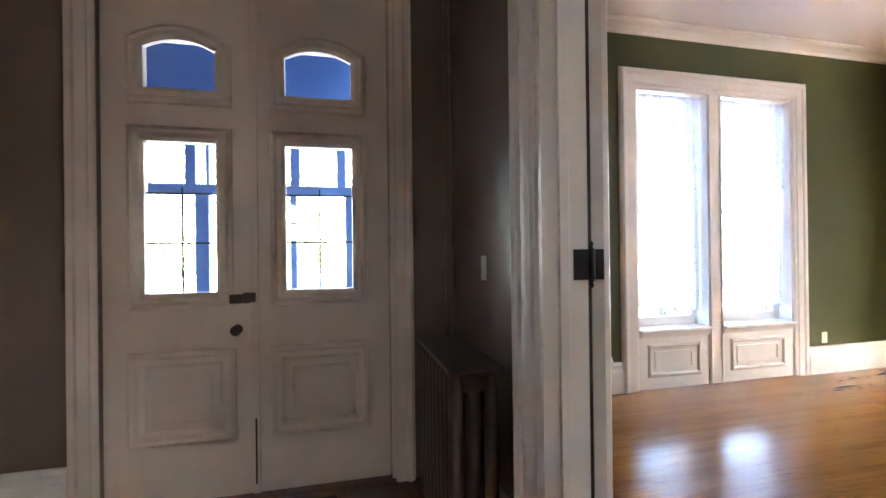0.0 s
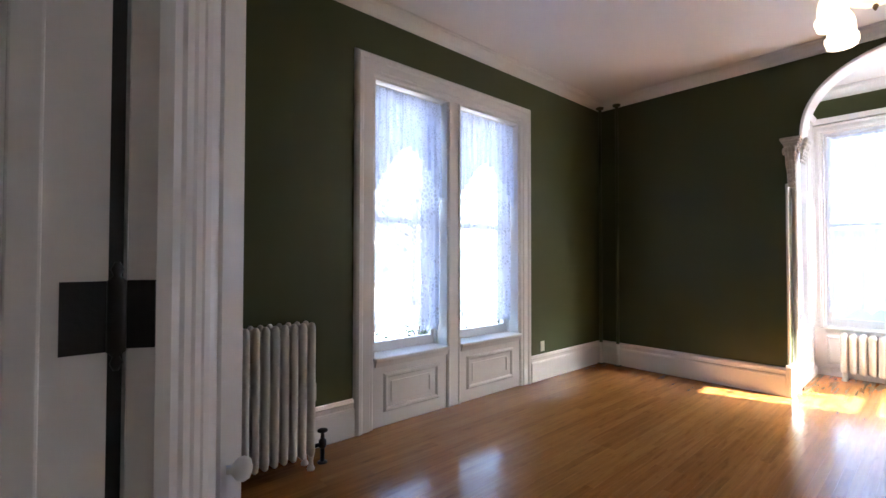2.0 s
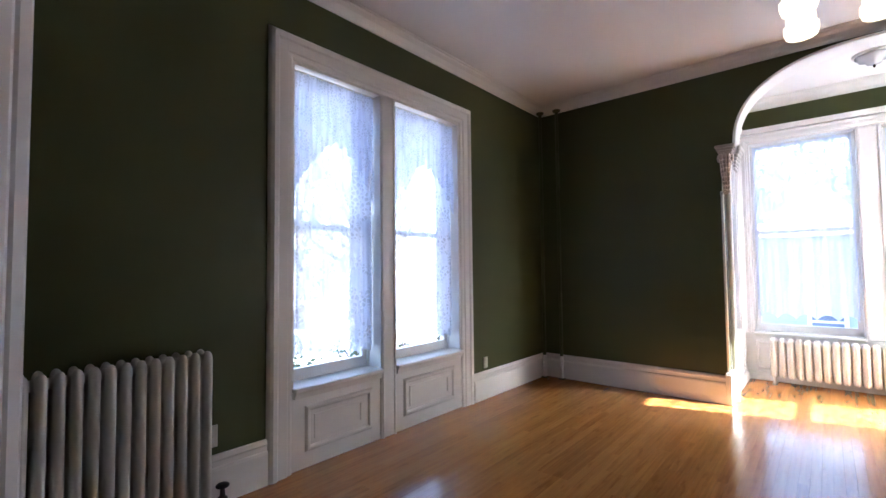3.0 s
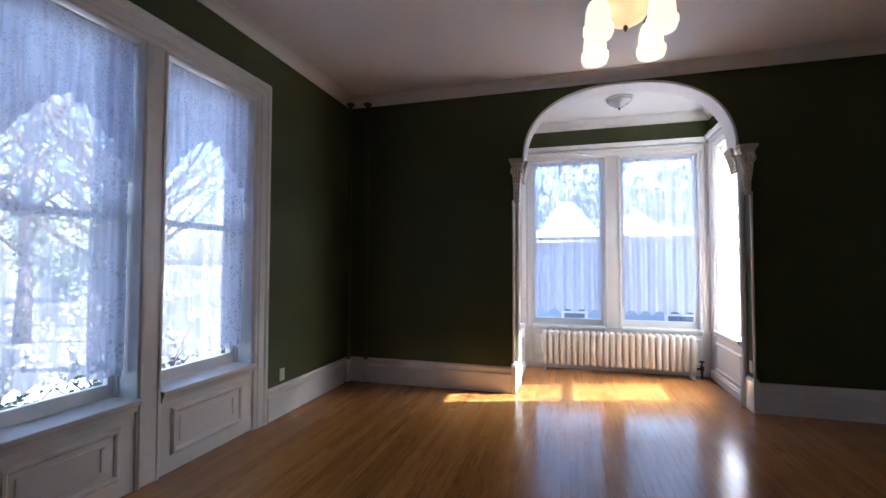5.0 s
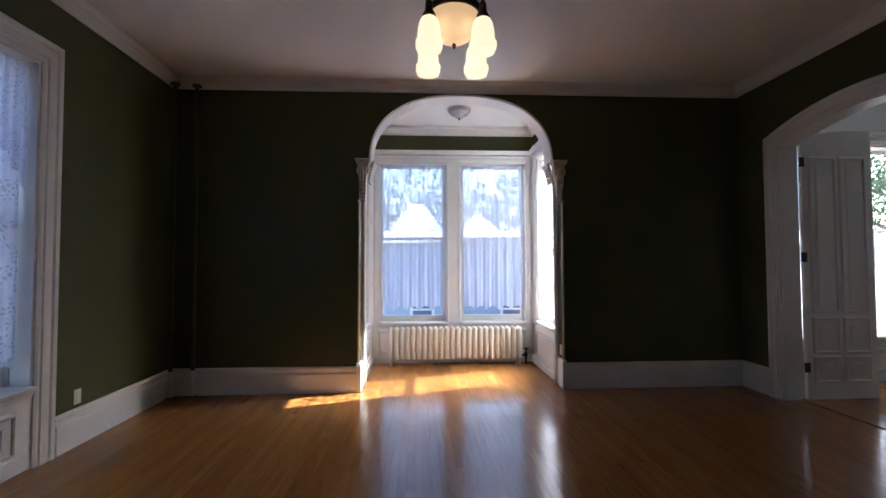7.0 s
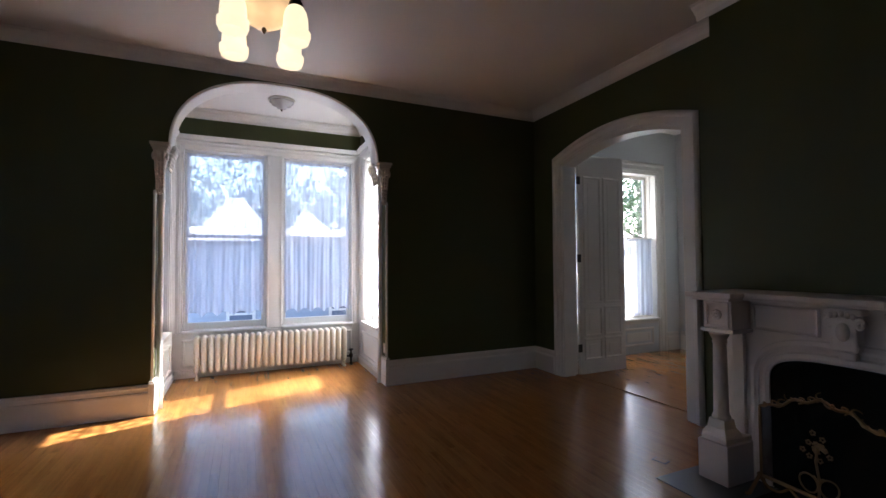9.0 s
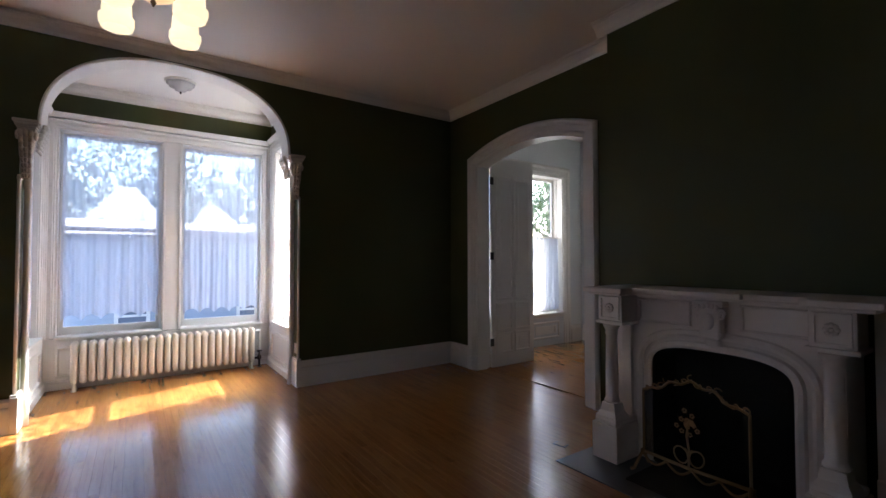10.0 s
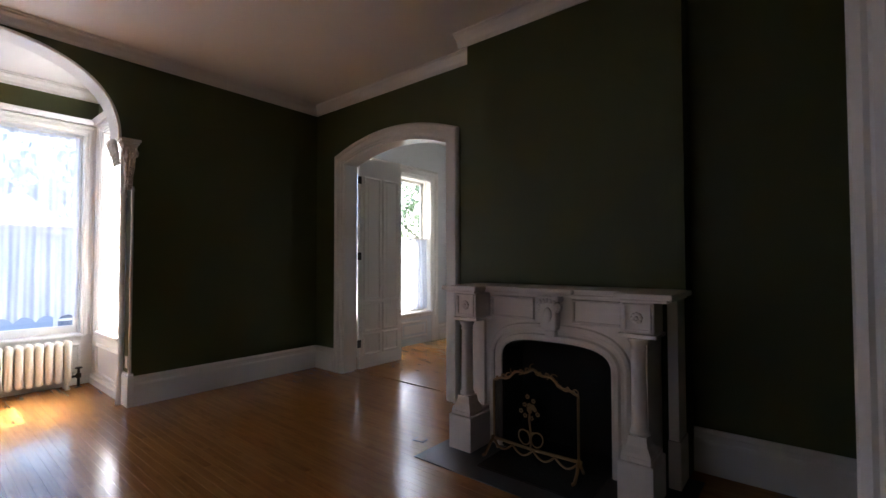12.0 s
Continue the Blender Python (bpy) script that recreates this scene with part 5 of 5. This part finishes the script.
def house(name, label, x0, x1, y0, y1, eave, ridge, wall_mat, openings, along="x", hip=0.0):
    """A neighbour: walls, pitched roof with overhang, windows as rows of face, place along it, sill, width, height."""
    z0 = -0.7
    t = thing(name, label, "house", pose(0, 0, 0))
    part("wall", boxes((x0, x1, y0, y1, z0, eave)), wall_mat, t)
    part("foundation", boxes((x0 - 0.04, x1 + 0.04, y0 - 0.04, y1 + 0.04, z0, z0 + 0.25)), BRICK, t)
    bm = bmesh.new()
    o = 0.4
    if along == "x":
        ym = (y0 + y1) / 2
        v = [bm.verts.new(p) for x in (x0 - o, x1 + o) for p in ((x, y0 - o, eave - 0.05), (x, ym, ridge), (x, y1 + o, eave - 0.05))]
    else:
        xm = (x0 + x1) / 2
        v = [bm.verts.new(p) for y, ry in ((y0 - o, y0 - o + hip), (y1 + o, y1 + o - hip)) for p in ((x0 - o, y, eave - 0.05), (xm, ry, ridge), (x1 + o, y, eave - 0.05))]
    for f in ((0, 1, 2), (5, 4, 3), (0, 3, 4, 1), (1, 4, 5, 2), (2, 5, 3, 0)):
        bm.faces.new([v[k] for k in f])
    part("roof", bm, ROOF, t, "bright snowy roof")
    for face, u, z, w, h in openings:
        if face == "w":
            b1, b2, b3 = (x0 - 0.05, x0 + 0.02, u - w / 2 - 0.09, u + w / 2 + 0.09, z - 0.09, z + h + 0.09), (x0 - 0.058, x0, u - w / 2, u + w / 2, z, z + h), (x0 - 0.066, x0, u - w / 2, u + w / 2, z + h / 2 - 0.03, z + h / 2 + 0.03)
        else:
            b1, b2, b3 = (u - w / 2 - 0.09, u + w / 2 + 0.09, y0 - 0.05, y0 + 0.02, z - 0.09, z + h + 0.09), (u - w / 2, u + w / 2, y0 - 0.058, y0, z, z + h), (u - w / 2, u + w / 2, y0 - 0.066, y0, z + h / 2 - 0.03, z + h / 2 + 0.03)
        wd = part("window", boxes(b1), WHITE, t)
        part("pane", boxes(b2), DARKGLASS, wd)
        part("meeting_rail", boxes(b3), WHITE, wd)


house("house_across", "pale house across the street with a snowy roof", -3, 7, 31, 39, 4.6, 7.8, SIDING2, [("s", -1, 0.4, 1.1, 1.7), ("s", 2, 0.4, 1.1, 1.7), ("s", 5, 0.4, 1.1, 1.7), ("s", -1, 2.9, 1, 1.3), ("s", 2, 2.9, 1, 1.3), ("s", 5, 2.9, 1, 1.3)])
house("house_across", "grey house across the street", 11, 20, 32, 40, 4.4, 7.5, SIDING, [("s", 13, 0.4, 1.1, 1.7), ("s", 16, 0.4, 1.1, 1.7), ("s", 18.5, 0.4, 1.1, 1.7)])
house("neighbour_garage", "long low grey-blue neighbour garage with a shallow snowy roof", 18.2, 21, -5, 5.4, 2.15, 2.6, SIDING, [("w", 2.2, -0.2, 0.6, 0.36), ("w", -0.75, -0.2, 0.7, 0.36)], "y")
house("neighbour_shed", "small grey shed with a hipped snowy roof", 21.6, 24, 1.75, 3.05, 2.8, 4.0, SIDING, [], "y", 0.8)
house("neighbour_shed", "small grey shed with a low hipped snowy roof", 21.6, 23.6, -0.55, 0.2, 2.7, 3.5, SIDING, [], "y", 0.6)
# added out of view: blocks the sun for the east bay windows only
house("sun_block_house", "unseen tall grey house added to shade the bay's east windows", 12.0, 19.0, -5.1, -1.9, 8.2, 11.5, SIDING, [("w", -4.3, 0.6, 0.9, 1.6), ("w", -2.8, 0.6, 0.9, 1.6)], "y")
for x, y, h, sd in ((3.2, 14.5, 9, 1), (8.9, 15.5, 10, 2), (13.5, 13.5, 9, 3), (-3, 15, 9, 4), (6.0, 28.5, 10, 5), (17, 28, 10, 6), (12.3, -11.5, 7.5, 9), (14.5, -9.8, 7, 10)):
    tree(pose(x, y, -0.7), h, sd)
shrub(pose(5.9, 6.15, -0.7), 2600, (0.75, 0.4, 1.62), 1)
shrub(pose(7.15, 6.2, -0.7), 2600, (0.7, 0.4, 1.66), 2)
shrub(pose(4.9, 6.3, -0.7), 2200, (0.6, 0.4, 1.55), 3)
shrub(pose(11.5, -6.2, -0.7), 9000, (1.5, 1.2, 5.2), 5, "tall evergreen bush outside the next room", 1.6)
for i, (x, y, w, h) in enumerate(((27.5, -6, 2.2, 7.5), (27, -3.0, 2.2, 8.0), (28, 0.2, 2.4, 8.5), (27, 3.2, 2.2, 8), (28, 6.2, 2.4, 8.5), (27.5, 9.2, 2.4, 8), (29, 12.5, 2.5, 8.5), (0.5, 29.5, 2.2, 6.5), (9.2, 30, 2.4, 8), (22.5, 30, 2.6, 8), (-6, 29, 2.4, 8))):
    shrub(pose(x, y, -0.7), 3200, (w, w, h), 20 + i, "tall dark evergreen tree beyond the neighbours", 4.5)
for i, (x, y, h) in enumerate(((5.6, 11.5, 7), (7.6, 12.2, 8), (10.8, 11.0, 7), (12.4, 16.5, 9), (1.2, 12.0, 7), (15.5, 17.5, 9), (4.4, 16.8, 9), (-0.8, 17, 8))):
    tree(pose(x, y, -0.7), h, 40 + i, 1.15)
car = thing("parked_car", "blue car parked along the street", "car", pose(1.2, 18.0, -0.69))
bm = bmesh.new()
prof = [(-2.1, 0.35), (-2.15, 0.75), (-1.95, 0.9), (-1.2, 0.95), (-0.7, 1.4), (0.7, 1.42), (1.3, 0.98), (2.0, 0.88), (2.15, 0.6), (2.1, 0.35)]
sides = [[bm.verts.new((x, y, z)) for x, z in prof] for y in (-0.85, 0.85)]
for i in range(len(prof)):
    bm.faces.new((sides[0][i], sides[0][(i + 1) % len(prof)], sides[1][(i + 1) % len(prof)], sides[1][i]))
bm.faces.new(sides[0]), bm.faces.new(sides[1][::-1])
part("body", bm, material("blue_car_paint", (0.04, 0.10, 0.30), 0.25, metal=0.2, vary=0.05), car, bevel=0.06)
for x in (-1.3, 1.3):
    for y in (-0.86, 0.72):
        wh = part("wheel", lathe([(0.2, 0.0), (0.32, 0.01), (0.33, 0.07), (0.32, 0.13), (0.2, 0.14)], seg=20), BLACK, car, smooth=True)
        wh.matrix_local = pose(x, y + 0.14, 0.33, 90)
for y in (-0.856, 0.85):
    part("side_window", boxes((-0.95, 0.9, y, y + 0.006, 0.98, 1.32)), DARKGLASS, car)

# ---- floor boards, the nearest as pieces of their own ----
FLOOR = bpy.data.objects["floor"]
BW = 0.057
rb = random.Random(11)
shared, joined, count = {}, bmesh.new(), 0


def board_mesh(length):
    if length not in shared:
        bm = bmesh.new()
        c = 0.0002
        lo = [bm.verts.new(p) for p in ((0, 0.0002, -0.012), (length, 0.0002, -0.012), (length, BW - 0.0002, -0.012), (0, BW - 0.0002, -0.012))]
        mi = [bm.verts.new((v.co.x, v.co.y, -c)) for v in lo]
        hi = [bm.verts.new(p) for p in ((c, c + 0.0002, 0), (length - c, c + 0.0002, 0), (length - c, BW - c - 0.0002, 0), (c, BW - c - 0.0002, 0))]
        for a, b in ((lo, mi), (mi, hi)):
            for i in range(4):
                bm.faces.new((a[i], a[(i + 1) % 4], b[(i + 1) % 4], b[i]))
        bm.faces.new(hi)
        shared[length] = mesh_of("board", bm, OAK)
    return shared[length]


def lay(x0, x1, y):
    global count
    x = x0
    first = True
    while x < x1 - 0.02:
        ln = rb.choice((0.6, 0.9, 1.2, 1.5, 1.8, 2.1))
        if first:
            ln, first = rb.choice((0.3, 0.6, 0.9, 1.2)), False
        if x + ln > x1 - 0.15:
            ln = round(x1 - x, 3)
        if count < 300 and 0.2 < y < 4.4 and 4.2 < x < 9.0:
            o = new("board", board_mesh(ln))
            o.parent = FLOOR
            o.location = (x, y, 0)
            count += 1
        else:
            c = 0.0002
            lo = [joined.verts.new(p) for p in ((x, y + 0.0002, -0.005), (x + ln, y + 0.0002, -0.005), (x + ln, y + BW - 0.0002, -0.005), (x, y + BW - 0.0002, -0.005))]
            hi = [joined.verts.new(p) for p in ((x + c, y + c + 0.0002, 0), (x + ln - c, y + c + 0.0002, 0), (x + ln - c, y + BW - c - 0.0002, 0), (x + c, y + BW - c - 0.0002, 0))]
            for i in range(4):
                joined.faces.new((lo[i], lo[(i + 1) % 4], hi[(i + 1) % 4], hi[i]))
            joined.faces.new(hi)
        x += ln


y = SOUTH - 0.24
while y < NORTH:
    inside_bay = BAY_S <= y and y + BW <= BAY_N
    through_arch = ARCH_A - 0.02 <= y and y + BW <= ARCH_B + 0.02
    if y < SOUTH:
        lay(DR_A, DR_B, y)
    elif through_arch:
        lay(WEST, BAY_E, y)
    else:
        lay(WEST, EAST, y)
        if inside_bay:
            lay(EAST + 0.2, BAY_E, y)
    y += BW
rest = part("boards", joined, OAK, FLOOR)
tagged(rest, kind="stuff")
